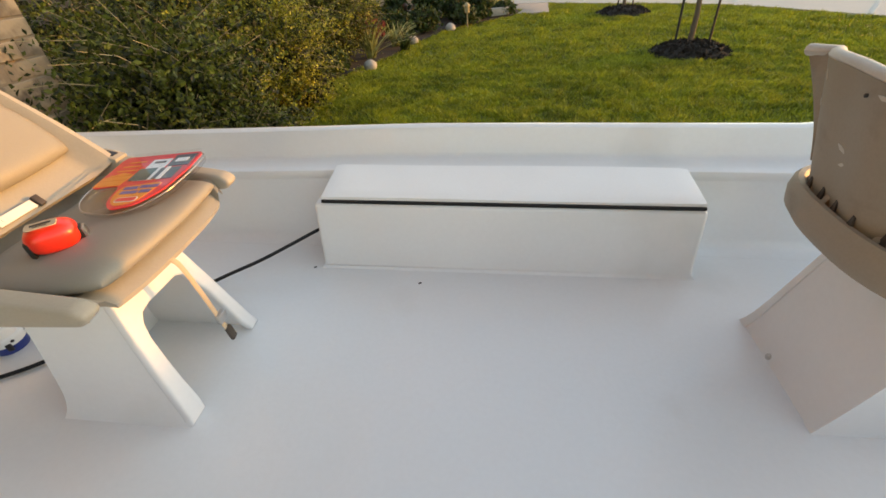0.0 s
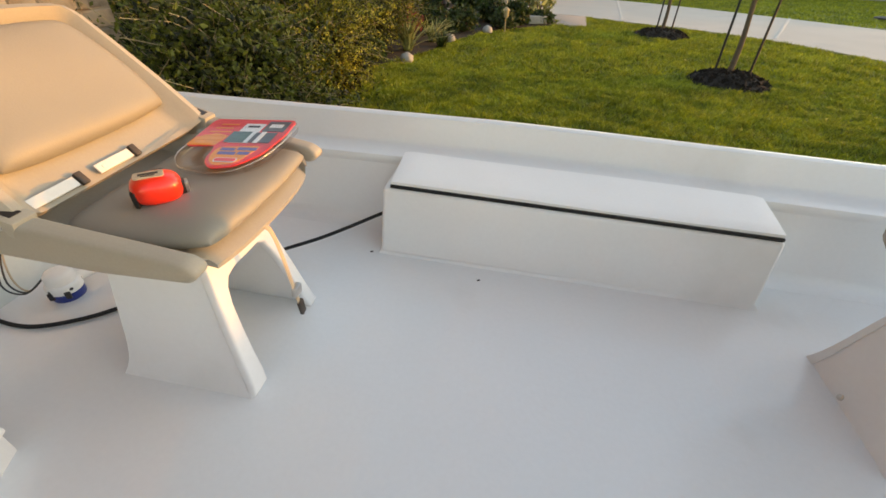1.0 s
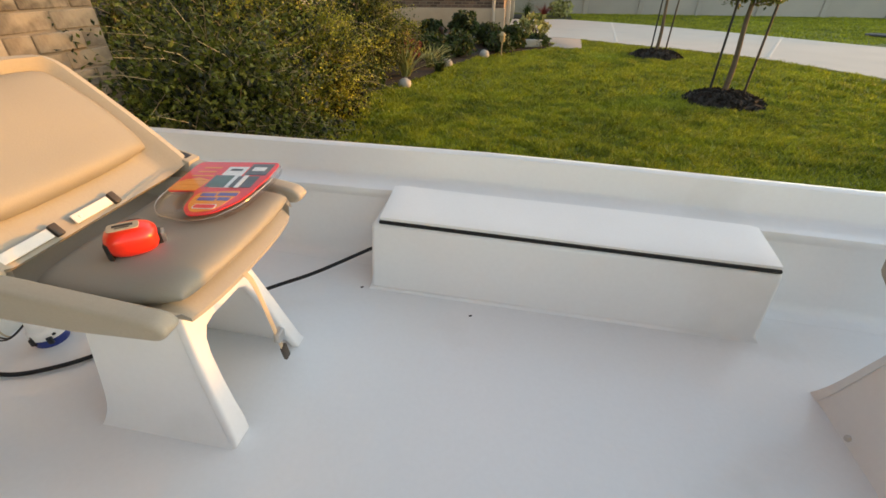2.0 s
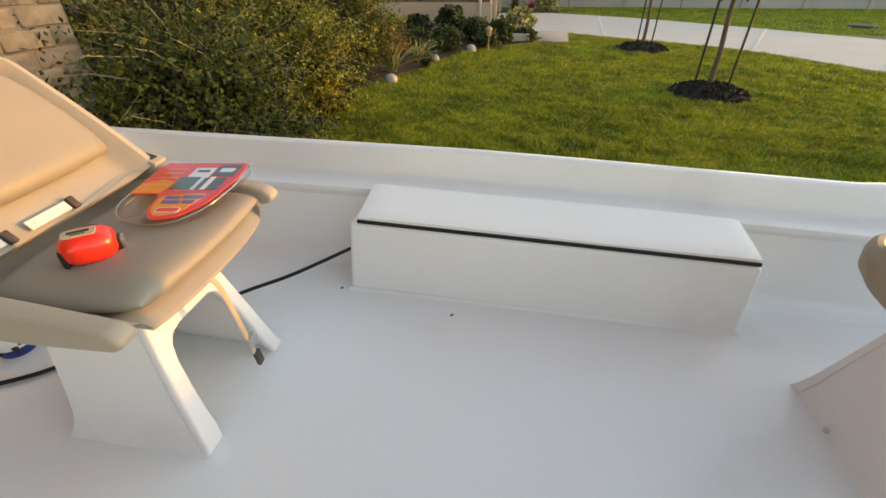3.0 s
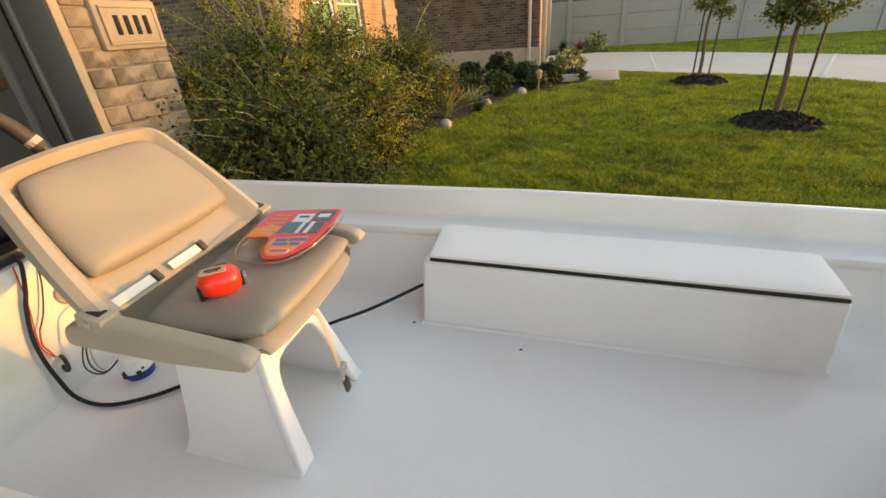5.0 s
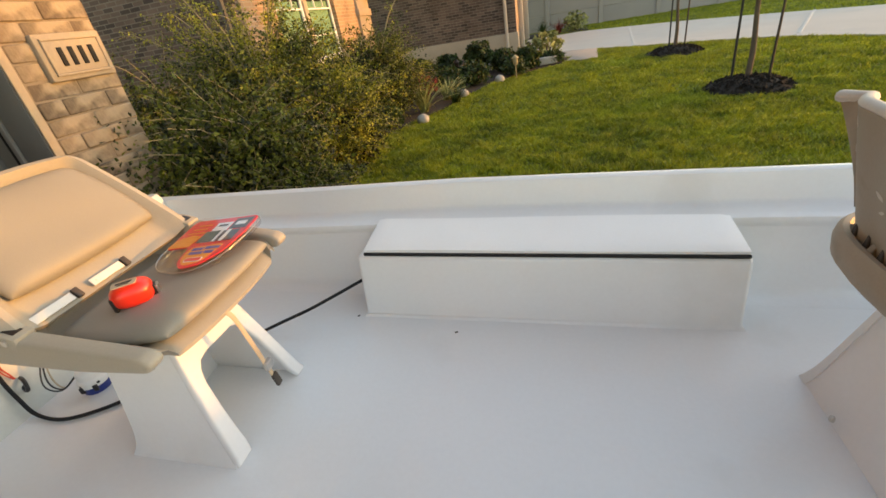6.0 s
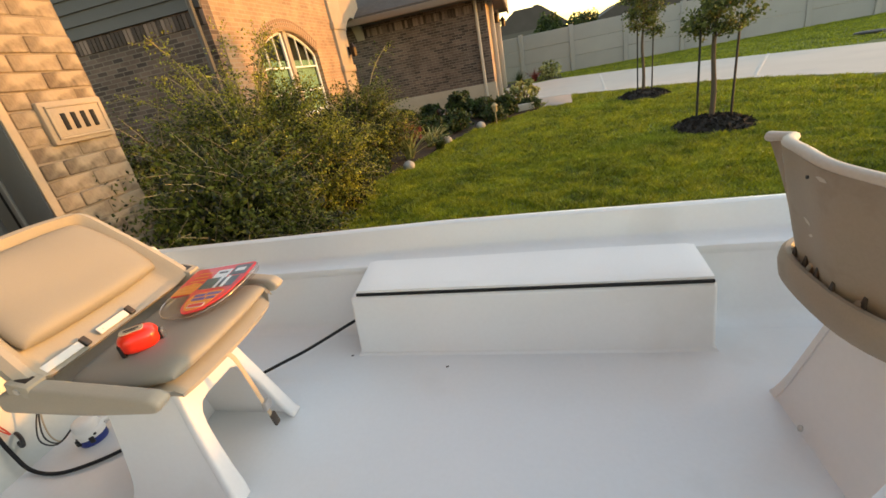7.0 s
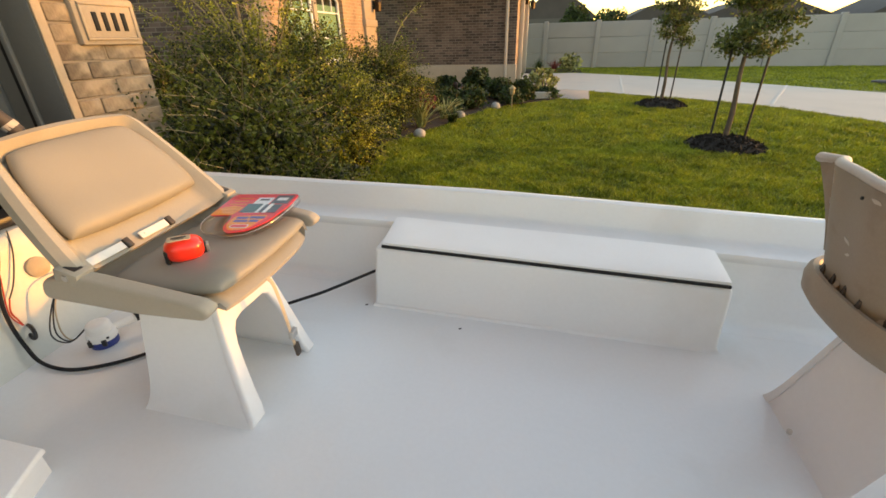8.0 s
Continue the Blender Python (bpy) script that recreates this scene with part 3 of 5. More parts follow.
def pedestal(name, m, label, open_front=True):
    p = thing(name, m, label, "seat pedestal", "moulded pedestals")
    H = 0.315
    # the far side leans in, the near side stands almost plumb; feet flare out to meet the floor
    def edge(sy, v):
        flare = (0.014 if open_front else 0.004) * (1 - v) ** 14
        if open_front:
            return 0.118 - 0.082 * v + flare if sy > 0 else -0.144 + 0.024 * v - flare
        return 0.140 - 0.058 * v + flare if sy > 0 else -0.130 - 0.026 * v - flare

    for sy in (-1, 1):
        def outer(u, v, sy=sy):
            flare = 0.012 * (1 - v) ** 10
            x0, x1 = -0.125 - flare + 0.045 * v, (0.126 - 0.041 * v if open_front else 0.118 + 0.016 * v)
            return (x0 + (x1 - x0) * u, edge(sy, v), v * H - 0.003)

        def inner(u, v, sy=sy):
            q = outer(u, v)
            return (q[0], q[1] - sy * (0.014 + 0.010 * (1 - v) ** 6), q[2])
        part("side_panel", solid(outer, inner, 10, 20), M_HULL, p)

    def b_out(u, v):
        a, b = edge(-1, v) + 0.003, edge(1, v) - 0.003
        return (-0.122 - 0.012 * (1 - v) ** 10 + 0.045 * v, a + (b - a) * u, v * H - 0.003)
    part("back_panel", solid(b_out, lambda u, v: (b_out(u, v)[0] + 0.016, b_out(u, v)[1], b_out(u, v)[2]), 12, 20), M_HULL, p)
    # arched front flange
    n_out = [(-0.158, 0.0), (-0.142, 0.018), (-0.135, 0.06), (-0.142, 0.16), (-0.158, 0.296)]
    f_out = [(0.020, 0.300), (0.075, 0.16), (0.118, 0.06), (0.142, 0.018), (0.165, 0.0)]
    f_in = [(0.122, 0.0), (0.100, 0.03), (0.062, 0.12), (0.020, 0.21), (-0.008, 0.258), (-0.026, 0.268)]
    n_in = [(-0.072, 0.262), (-0.096, 0.246), (-0.108, 0.20), (-0.106, 0.12), (-0.104, 0.04), (-0.114, 0.0)]
    lean = 4
    if open_front:
        lean = -7.4
        n_out = [(-0.154, 0.0), (-0.149, 0.02), (-0.146, 0.06), (-0.139, 0.15), (-0.133, 0.21), (-0.122, 0.302)]
        f_out = [(0.038, 0.302), (0.072, 0.18), (0.096, 0.09), (0.113, 0.028), (0.124, 0.0)]
        f_in = [(0.092, 0.0), (0.078, 0.037), (0.061, 0.11), (0.047, 0.165), (0.032, 0.205), (0.020, 0.232), (0.004, 0.242)]
        n_in = [(-0.068, 0.244), (-0.088, 0.239), (-0.098, 0.224), (-0.104, 0.195), (-0.107, 0.14), (-0.108, 0.08), (-0.107, 0.03), (-0.110, 0.0)]
    part("arch_front", prism(n_out + f_out + f_in + n_in, 0.020, "x", 0.116 if open_front else 0.110, 0.006, 3), M_HULL, p, "", pose(0, 0, -0.0155 if open_front else 0, 0, lean, 0))
    part("top_plate", box(-0.07, 0.074 if open_front else 0.125, -0.10, 0.055 if open_front else 0.012, 0.285, H, 0.008), M_HULL, p)
    return p


pedestal("seat_pedestal", BOAT @ pose(-0.285, 1.457, 0.0), "white moulded arch-fronted seat pedestal on the boat floor")
pedestal("seat_pedestal", BOAT @ pose(1.105, 1.515, 0.0), "white moulded pedestal with a closed back panel", False)
boat_seat("folding_boat_seat", BOAT @ pose(-0.285, 1.452, 0.302), "beige plastic folding boat seat with tan cushions", M_SHELL, RECLINE, tall=1.035)


# rim paler than the shell, from wear and from sunlight put into the colour
M_RIM = mat("worn_sunlit_rim_plastic", (0.52, 0.48, 0.42), 0.6, var=0.12, scale=12, fine=200, bump=0.2)


def bucket_seat(m, label):
    """The second seat, seen from behind: a wrap-round back standing in a round-cornered tray."""
    s = thing("folding_boat_seat", m, label, "boat seat", "folding boat seats")

    def shell(off):
        def f(u, v):
            t = 2 * u - 1
            z = 0.020 + 0.247 * v
            half = 0.118 + 0.062 * v ** 1.6
            y = t * half
            x = -0.162 - 0.068 * v + 1.9 * y * y + off + 0.004 * math.sin(6 * t)
            return (x, y, z - 0.012 * t * t * v)
        return f
    back = part("backrest", solid(shell(0.0), shell(0.009), 34, 18), M_SHELL2, s)
    top = [shell(0.006)(u / 30, 1.0) for u in range(31)]
    path = [(x + 0.006, y, z + 0.002) for x, y, z in top]
    ears = [[(x - 0.004 - 0.004 * k, y + sy * 0.0155 * k, z - 0.002 * k) for k in (1, 2, 3)] for sy, (x, y, z) in ((-1, path[0]), (1, path[-1]))]
    part("top_rim", tube(ears[0][::-1] + path + ears[1], 0.0115, 10, flat=0.85), M_RIM, s, "worn rolled top rim, paled for sunlight")
    for sy in (-1, 1):
        side_path = [shell(0.004)(0.5 + sy * 0.5, v / 10) for v in range(3, 11)]
        bm = bmesh.new()
        rows_ = []
        for i, (x, y, z) in enumerate(side_path):
            w = 0.003 + 0.047 * (i / 7) ** 2.0
            rows_.append([bm.verts.new((x + dx, y + sy * dy, z - 0.10 * dy)) for dx, dy in ((-0.004, -0.002), (-0.006 - w * 0.08, w * 0.5), (-0.004 - w * 0.10, w), (0.006 - w * 0.06, w), (0.010, -0.004))])
        for a, b in zip(rows_, rows_[1:]):
            for k in range(5):
                bm.faces.new((a[k], a[(k + 1) % 5], b[(k + 1) % 5], b[k]))
        bm.faces.new(rows_[0])
        bm.faces.new(rows_[-1][::-1])
        part("side_lip", bm, M_SHELL2, s)

    scuff = rounded([(-0.012, -0.003), (0.004, -0.005), (0.014, 0.001), (0.002, 0.004), (-0.008, 0.003)], 0.002, 2)
    for u, v, k, turn in ((0.60, 0.55, 0.9, 15), (0.57, 0.46, 0.6, -25), (0.86, 0.90, 0.7, 60), (0.93, 0.72, 0.5, 80), (0.40, 0.93, 0.8, 5)):
        x, y, z = shell(-0.0008)(u, v)
        yaw = -math.degrees(math.atan(3.8 * y))
        part("scuff_mark", prism([(a * k, b * k) for a, b in scuff], 0.0012, "x", 0.0), M_RIM, s, "pale scuff on the shell", pose(x, y, z, 0, 0, yaw) @ pose(0, 0, 0, turn, -14, 0))
    for u in (0.16, 0.34, 0.52, 0.70, 0.86):
        x, y, z = shell(-0.003)(u, 0.16)
        part("retaining_tab", prism([(-0.006, 0.0), (0.006, 0.0), (0.002, 0.020), (-0.003, 0.018)], 0.004, "x", -0.004, 0.0008, 1), M_GRIP, s, "dark worn retaining tab", pose(x, y, z, 0, 0, 0))
    # tray: rings from the inner floor over the rolled lip to the underside
    def ring(rx, ry, z, cx=0.0, e=2.6):
        out = []
        for k in range(48):
            a = 2 * math.pi * k / 48
            c, d = math.cos(a), math.sin(a)
            out.append((cx + rx * math.copysign(abs(c) ** (2 / e), c), ry * math.copysign(abs(d) ** (2 / e), d), z + 0.010 * max(0, -c)))
        return out
    bm = bmesh.new()
    prof = [(0.02, 0.02, 0.040), (0.150, 0.160, 0.040), (0.166, 0.176, 0.042), (0.174, 0.184, 0.048), (0.180, 0.190, 0.054), (0.188, 0.198, 0.054), (0.194, 0.204, 0.046), (0.196, 0.206, 0.030), (0.192, 0.202, 0.006), (0.176, 0.186, -0.014), (0.120, 0.130, -0.022), (0.02, 0.02, -0.022)]
    rings = [[bm.verts.new(p) for p in ring(*q)] for q in prof]
    for a, b in zip(rings, rings[1:]):
        for k in range(48):
            bm.faces.new((a[k], a[(k + 1) % 48], b[(k + 1) % 48], b[k]))
    bm.faces.new(rings[0])
    bm.faces.new(rings[-1][::-1])
    part("seat_pan", bm, M_SHELL2, s)
    part("seat_cushion", pad(0.30, 0.30, 0.26, 0.036), M_VINYL, s, "padded grey-tan vinyl seat cushion", pose(0.02, 0, 0.031))
    part("back_cushion", pad(0.24, 0.21, 0.16, 0.03), M_VINYL, s, "padded vinyl back cushion", pose(-0.176, 0, 0.160, 0, 73, 0))
    for y, h, w in ((0.122, 0.040, 0.010), (0.080, 0.056, 0.013), (0.060, 0.024, 0.008), (0.034, 0.050, 0.012), (-0.020, 0.028, 0.008), (-0.075, 0.048, 0.012)):
        x = -0.162 + 1.9 * y * y
        g_ = prism([(0.006, 0.0), (-0.022, 0.0), (-0.002, h)], w, "y", -w / 2, 0.002, 2)
        part("gusset", g_, M_SHELL2, back, "", pose(x, y, 0.042))
    part("rivet_hole", lathe([(0.003, 0), (0.003, 0.002), (0.002, 0.0025)], 10), M_BLACKP, back, "dark rivet hole", pose(-0.2305, -0.010, 0.246, 0, -90, 0))
    return s


bucket_seat(BOAT @ pose(1.109, 1.545, 0.296), "weathered beige folding boat seat turned away, ribbed shell back")

# ---- house ----
def brick_wall_mat(name, c1, c2, mortar, w=0.20, h=0.068):
    m = bpy.data.materials.new(name)
    m.use_nodes = True
    nt = m.node_tree
    b = nt.nodes["Principled BSDF"]
    co = nt.nodes.new("ShaderNodeTexCoord")
    sp = nt.nodes.new("ShaderNodeSeparateXYZ")
    nt.links.new(co.outputs["Object"], sp.inputs[0])
    ad = nt.nodes.new("ShaderNodeMath")
    nt.links.new(sp.outputs[0], ad.inputs[0])
    nt.links.new(sp.outputs[1], ad.inputs[1])
    cb = nt.nodes.new("ShaderNodeCombineXYZ")
    nt.links.new(ad.outputs[0], cb.inputs[0])
    nt.links.new(sp.outputs[2], cb.inputs[1])
    br = nt.nodes.new("ShaderNodeTexBrick")
    br.inputs["Color1"].default_value, br.inputs["Color2"].default_value, br.inputs["Mortar"].default_value = (*c1, 1), (*c2, 1), (*mortar, 1)
    br.inputs["Scale"].default_value, br.inputs["Mortar Size"].default_value, br.inputs["Bias"].default_value = 1.0, 0.007, -0.2
    br.inputs["Brick Width"].default_value, br.inputs["Row Height"].default_value = w, h
    nt.links.new(cb.outputs[0], br.inputs["Vector"])
    ns = nt.nodes.new("ShaderNodeTexNoise")
    ns.inputs["Scale"].default_value, ns.inputs["Detail"].default_value = 2.5, 6
    nt.links.new(co.outputs["Object"], ns.inputs["Vector"])
    mx = nt.nodes.new("ShaderNodeMix")
    mx.data_type, mx.blend_type = 'RGBA', 'OVERLAY'
    mx.inputs[0].default_value = 0.5
    nt.links.new(br.outputs[0], mx.inputs[6])
    nt.links.new(ns.outputs[0], mx.inputs[7])
    nt.links.new(mx.outputs[2], b.inputs["Base Color"])
    b.inputs["Roughness"].default_value = 0.9
    bp = nt.nodes.new("ShaderNodeBump")
    bp.inputs["Strength"].default_value, bp.inputs["Distance"].default_value, bp.invert = 0.6, 0.008, True
    nt.links.new(br.outputs["Fac"], bp.inputs["Height"])
    nt.links.new(bp.outputs[0], b.inputs["Normal"])
    return m


# sunlit walls get tan brick, shaded ones brown: the light is in the colour
M_WALLB = brick_wall_mat("shaded_brown_brick_wall", (0.142, 0.097, 0.075), (0.030, 0.022, 0.021), (0.18, 0.150, 0.120))
M_WALLT = brick_wall_mat("sunlit_tan_brick_wall", (0.37, 0.24, 0.145), (0.27, 0.175, 0.108), (0.37, 0.30, 0.22))

house = thing("house", I4, "single-storey brick house with garage wing", "house")
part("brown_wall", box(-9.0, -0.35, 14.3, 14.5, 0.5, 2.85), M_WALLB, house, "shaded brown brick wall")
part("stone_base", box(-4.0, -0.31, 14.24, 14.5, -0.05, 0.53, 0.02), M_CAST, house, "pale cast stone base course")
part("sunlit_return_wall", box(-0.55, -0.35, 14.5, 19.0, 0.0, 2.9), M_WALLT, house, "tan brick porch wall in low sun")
part("porch_trim", box(-0.34, -0.22, 15.6, 15.9, 0.0, 2.75, 0.01), M_TRIM, house)
part("porch_trim", box(-0.34, -0.18, 18.6, 19.0, 0.0, 2.75, 0.01), M_TRIM, house)
part("downspout", tube([(-0.62, 14.24, 0.1), (-0.62, 14.24, 2.7)], 0.045, 8), M_TRIM, house)
# soldier course under the eave
soldier_me = mesh_of(box(0, 0.068, -0.012, 0.01, 0, 0.20, 0.004, 1), "soldier_brick", M_BRICKB)
for k in range(45):
    o = new("soldier_brick", soldier_me)
    o.parent, o.matrix_basis = house, pose(-3.95 + k * 0.079, 14.3, 2.42)
part("roof", prism([(13.72, 2.72), (13.72, 2.92), (17.2, 4.7), (20.4, 2.92), (20.4, 2.72)], 9.45, "x", -9.3, 0.01), M_ROOF, house, "brown shingle roof with boxed eave")
part("gutter", box(-9.0, 0.12, 13.62, 13.74, 2.70, 2.86, 0.02), M_FASCIA, house, "", None)
part("gable_trim", prism([(13.70, 2.64), (13.70, 2.80), (17.2, 4.58), (20.4, 2.80), (20.4, 2.64)], 0.06, "x", 0.10, 0.005), M_FASCIA, house)
# window wall, facing the low sun
WX = -4.0
WY0, WY1, WZ0, WZ1, WRISE = 8.45, 10.85, 0.85, 2.45, 0.42


def arch_z(y):
    """Height of the shared arch over the window pair."""
    t_ = (2 * y - WY0 - WY1) / (WY1 - WY0)
    return WZ1 - WRISE * t_ * t_


ARCH = [WY0 + (WY1 - WY0) * k / 16 for k in range(17)]
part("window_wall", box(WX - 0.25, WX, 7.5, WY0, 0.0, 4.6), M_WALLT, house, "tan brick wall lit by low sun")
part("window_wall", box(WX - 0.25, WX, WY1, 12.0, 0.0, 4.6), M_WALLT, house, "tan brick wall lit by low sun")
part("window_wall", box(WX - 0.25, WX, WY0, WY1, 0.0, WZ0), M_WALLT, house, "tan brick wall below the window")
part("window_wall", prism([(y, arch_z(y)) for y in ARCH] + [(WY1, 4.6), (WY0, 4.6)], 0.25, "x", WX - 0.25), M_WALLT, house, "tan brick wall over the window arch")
for y in ARCH[:-1]:
    for q in (0.0, 0.075):
        part("arch_brick", box(-0.02, 0.012, 0.0, 0.066, 0.0, 0.21, 0.004, 1), M_WALLT, house, "", pose(WX, y + q, arch_z(y + q) + 0.012, math.degrees(math.atan(-4 * WRISE * (y + q - (WY0 + WY1) / 2) / ((WY1 - WY0) / 2) ** 2 / 2)), 0, 0))
part("pilaster", box(WX - 0.2, WX + 0.07, 12.0, 12.75, 0.0, 3.9, 0.015), M_CAST, house, "pale cast stone pilaster")
for z in (0.55, 1.55, 2.55):
    part("band", box(WX - 0.2, WX + 0.10, 11.96, 12.79, z, z + 0.16, 0.015), M_CAST, house, "cast stone band")
porch = [(12.75 + 1.5 * k / 12, 2.35 + 0.55 * math.sin(math.pi * k / 12) ** 0.7) for k in range(13)]
part("porch_arch", prism(porch + [(14.25, 3.9), (12.75, 3.9)], 0.24, "x", WX - 0.2, 0.0), M_CAST, house, "pale cast stone porch arch")
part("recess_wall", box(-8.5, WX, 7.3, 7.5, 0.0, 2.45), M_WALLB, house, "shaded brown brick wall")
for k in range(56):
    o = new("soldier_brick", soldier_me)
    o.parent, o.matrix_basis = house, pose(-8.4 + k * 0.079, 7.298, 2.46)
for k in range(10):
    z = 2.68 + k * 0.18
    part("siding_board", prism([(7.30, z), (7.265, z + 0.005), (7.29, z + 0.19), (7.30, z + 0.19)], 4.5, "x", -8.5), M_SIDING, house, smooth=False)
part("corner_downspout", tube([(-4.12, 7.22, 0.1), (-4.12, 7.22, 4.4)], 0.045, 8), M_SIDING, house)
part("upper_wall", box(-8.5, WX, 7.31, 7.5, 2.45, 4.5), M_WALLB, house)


def arched_window(y0, y1, z0):
    """One half of the pair, set back in the opening, with a grid in its arched top."""
    x = WX - 0.11
    n = 8
    ys = [y0 + (y1 - y0) * k / n for k in range(n + 1)]
    w = part("window", prism([(y0, z0), (y1, z0)] + [(y, arch_z(y)) for y in ys[::-1]], 0.02, "x", x - 0.10), M_BLACKP, house, "white framed window under a shared arch")
    part("blind", box(x - 0.055, x - 0.045, y0 + 0.05, y1 - 0.05, z0 + 0.05, 1.92, 0.002), M_BLIND, w, "pale green lowered blind")
    inner = [(y0 + 0.05, z0 + 0.05), (y1 - 0.05, z0 + 0.05)] + [(y, arch_z(y) - 0.05) for y in ys[::-1] if y0 + 0.05 < y < y1 - 0.05]
    gl = part("pane", prism(inner, 0.004, "x", x), M_GLASS, w)
    gl.visible_shadow = False
    path = [(x, y0 + 0.03, z0 + 0.03), (x, y1 - 0.03, z0 + 0.03)] + [(x, min(max(y, y0 + 0.03), y1 - 0.03), arch_z(y) - 0.03) for y in ys[::-1]]
    part("frame", tube(path + [path[0]], 0.032, 6), M_WHITEP, w, "white window frame")
    for k in (1, 2):
        y = y0 + (y1 - y0) * k / 3
        part("muntin", box(x, x + 0.02, y - 0.011, y + 0.011, 1.78, arch_z(y) - 0.04), M_WHITEP, w)
    for z in (1.30, 1.78):
        part("muntin", box(x, x + 0.024, y0 + 0.04, y1 - 0.04, z - 0.014, z + 0.014), M_WHITEP, w)
    return w


WYM = (WY0 + WY1) / 2
arched_window(WY0, WYM - 0.07, WZ0)
arched_window(WYM + 0.07, WY1, WZ0)
part("window_mullion", box(WX - 0.16, WX - 0.05, WYM - 0.07, WYM + 0.07, WZ0, WZ1, 0.01), M_CAST, house, "stone post between the windows")
part("window_sill", box(WX - 0.10, WX + 0.10, 8.40, 10.90, 0.80, 0.875, 0.01), M_WHITEP, house)


def wall_lantern(x, y, z):
    t = thing("wall_lantern", pose(x, y, z), "small dark bronze wall lantern", "wall lamp", "wall lanterns")
    part("bracket", box(-0.06, 0.0, -0.03, 0.03, -0.1, 0.1, 0.01), M_LANTERN, t)
    part("cage", lathe([(0.05, -0.16), (0.075, -0.14), (0.085, 0.05), (0.03, 0.06)], 6, centre=(0.09, 0, 0)), M_LANTERN, t)
    part("cap", lathe([(0.10, 0.05), (0.095, 0.07), (0.03, 0.14), (0.012, 0.2)], 6, centre=(0.09, 0, 0)), M_LANTERN, t)
    part("arm", tube([(0, 0, 0.08), (0.05, 0, 0.14), (0.09, 0, 0.13)], 0.012, 6), M_LANTERN, t)
    return t


wall_lantern(WX + 0.12, 12.6, 2.05)
wall_lantern(-0.29, 17.0, 2.35)
wall_lantern(-0.15, 18.8, 2.3)

# ---- garage wing ----
GX = -1.40
garage = thing("garage", I4, "brick garage wing with the door open", "garage")
part("pier_core", box(GX - 0.30, GX - 0.003, 2.19, 2.585, 0.0, 3.2), M_MORTAR, garage, "mortar bed of the brick pier")
part("side_wall", box(-7.6, GX - 0.30, 2.45, 2.60, 0.0, 3.2), M_WALLT, garage)
part("lintel", box(GX - 0.28, GX - 0.02, -3.4, 2.19, 2.35, 3.2), M_WALLT, garage)
part("far_pier", box(GX - 0.28, GX - 0.02, -4.2, -3.4, 0.0, 3.2), M_WALLT, garage)
part("inner_wall", box(-7.6, GX - 0.30, 2.25, 2.44, 0.0, 2.7), M_GARAGE, garage, "grey painted inner wall")
part("inner_wall", box(-7.6, GX - 0.30, -3.6, -3.45, 0.0, 2.7), M_GARAGE, garage)
part("back_wall", box(-7.75, -7.6, -3.6, 2.44, 0.0, 2.7), M_GARAGE, garage)
part("garage_ceiling", box(-7.75, GX - 0.28, -3.6, 2.60, 2.7, 2.85), M_GARAGE, garage)
part("garage_floor", box(-7.75, GX + 0.0, -3.6, 2.25, -0.04, 0.02), M_GFLOOR, garage)
# roof and eave overhang, unseen, run out far to shade the boat's stern
part("garage_roof", prism([(-4.4, 3.2), (2.9, 3.2), (-0.75, 5.6)], 7.45, "x", -7.9), M_ROOF, garage)
part("eave", box(-1.40, -0.45, -4.4, 2.9, 3.05, 3.2, 0.02), M_TRIM, garage, "unseen deep eave added to shade the stern")
part("door_jamb", box(GX - 0.155, GX - 0.004, 2.150, 2.188, 0.0, 2.36, 0.004), M_GARAGE, garage, "grey door jamb board")
part("jamb_board", box(GX - 0.31, GX - 0.155, 2.166, 2.1885, 0.0, 2.36, 0.004), M_GARAGE, garage, "grey jamb lining board")
part("jamb_trim", box(GX - 0.004, GX + 0.010, 2.152, 2.186, 0.0, 2.36, 0.004), M_CAST, garage, "pale door casing strip")
part("jamb_edge", box(GX - 0.180, GX - 0.155, 2.138, 2.160, 0.0, 2.36, 0.006), M_GARAGE, garage)
part("weather_strip", box(GX - 0.20, GX - 0.18, 2.142, 2.160, 0.0, 2.36, 0.003), M_RUBBER, garage)
part("track", tube([(GX - 0.34, 2.17, 0.05), (GX - 0.34, 2.17, 2.3)], 0.025, 6), M_GARAGE, garage)

# house number stone: frame, recessed panel, four plain dark bars
plaque = thing("address_stone", pose(GX + 0.012, 2.432, 1.325), "cast stone wall plaque with dark raised markings", "wall plaque")
part("frame", prism(rounded([(-0.142, -0.085), (0.142, -0.085), (0.142, 0.085), (-0.142, 0.085)], 0.008), 0.030, "x", -0.02, 0.006), M_CAST, plaque)
part("panel", box(0.006, 0.016, -0.112, 0.112, -0.058, 0.058, 0.002), M_CAST, plaque)
for a0, a1, b0, b1 in ((-0.122, 0.122, 0.058, 0.068), (-0.122, 0.122, -0.068, -0.058)):
    part("lip", box(0.008, 0.020, a0, a1, b0, b1, 0.003), M_CAST, plaque)
for a0, a1 in ((-0.122, -0.112), (0.112, 0.122)):
    part("lip", box(0.008, 0.020, a0, a1, -0.058, 0.058, 0.003), M_CAST, plaque)
for k in range(4):
    y = -0.066 + k * 0.044
    part("marking", box(0.015, 0.021, y - 0.010, y + 0.010, -0.034, 0.034, 0.002), M_RUBBER, plaque, "plain dark bar")

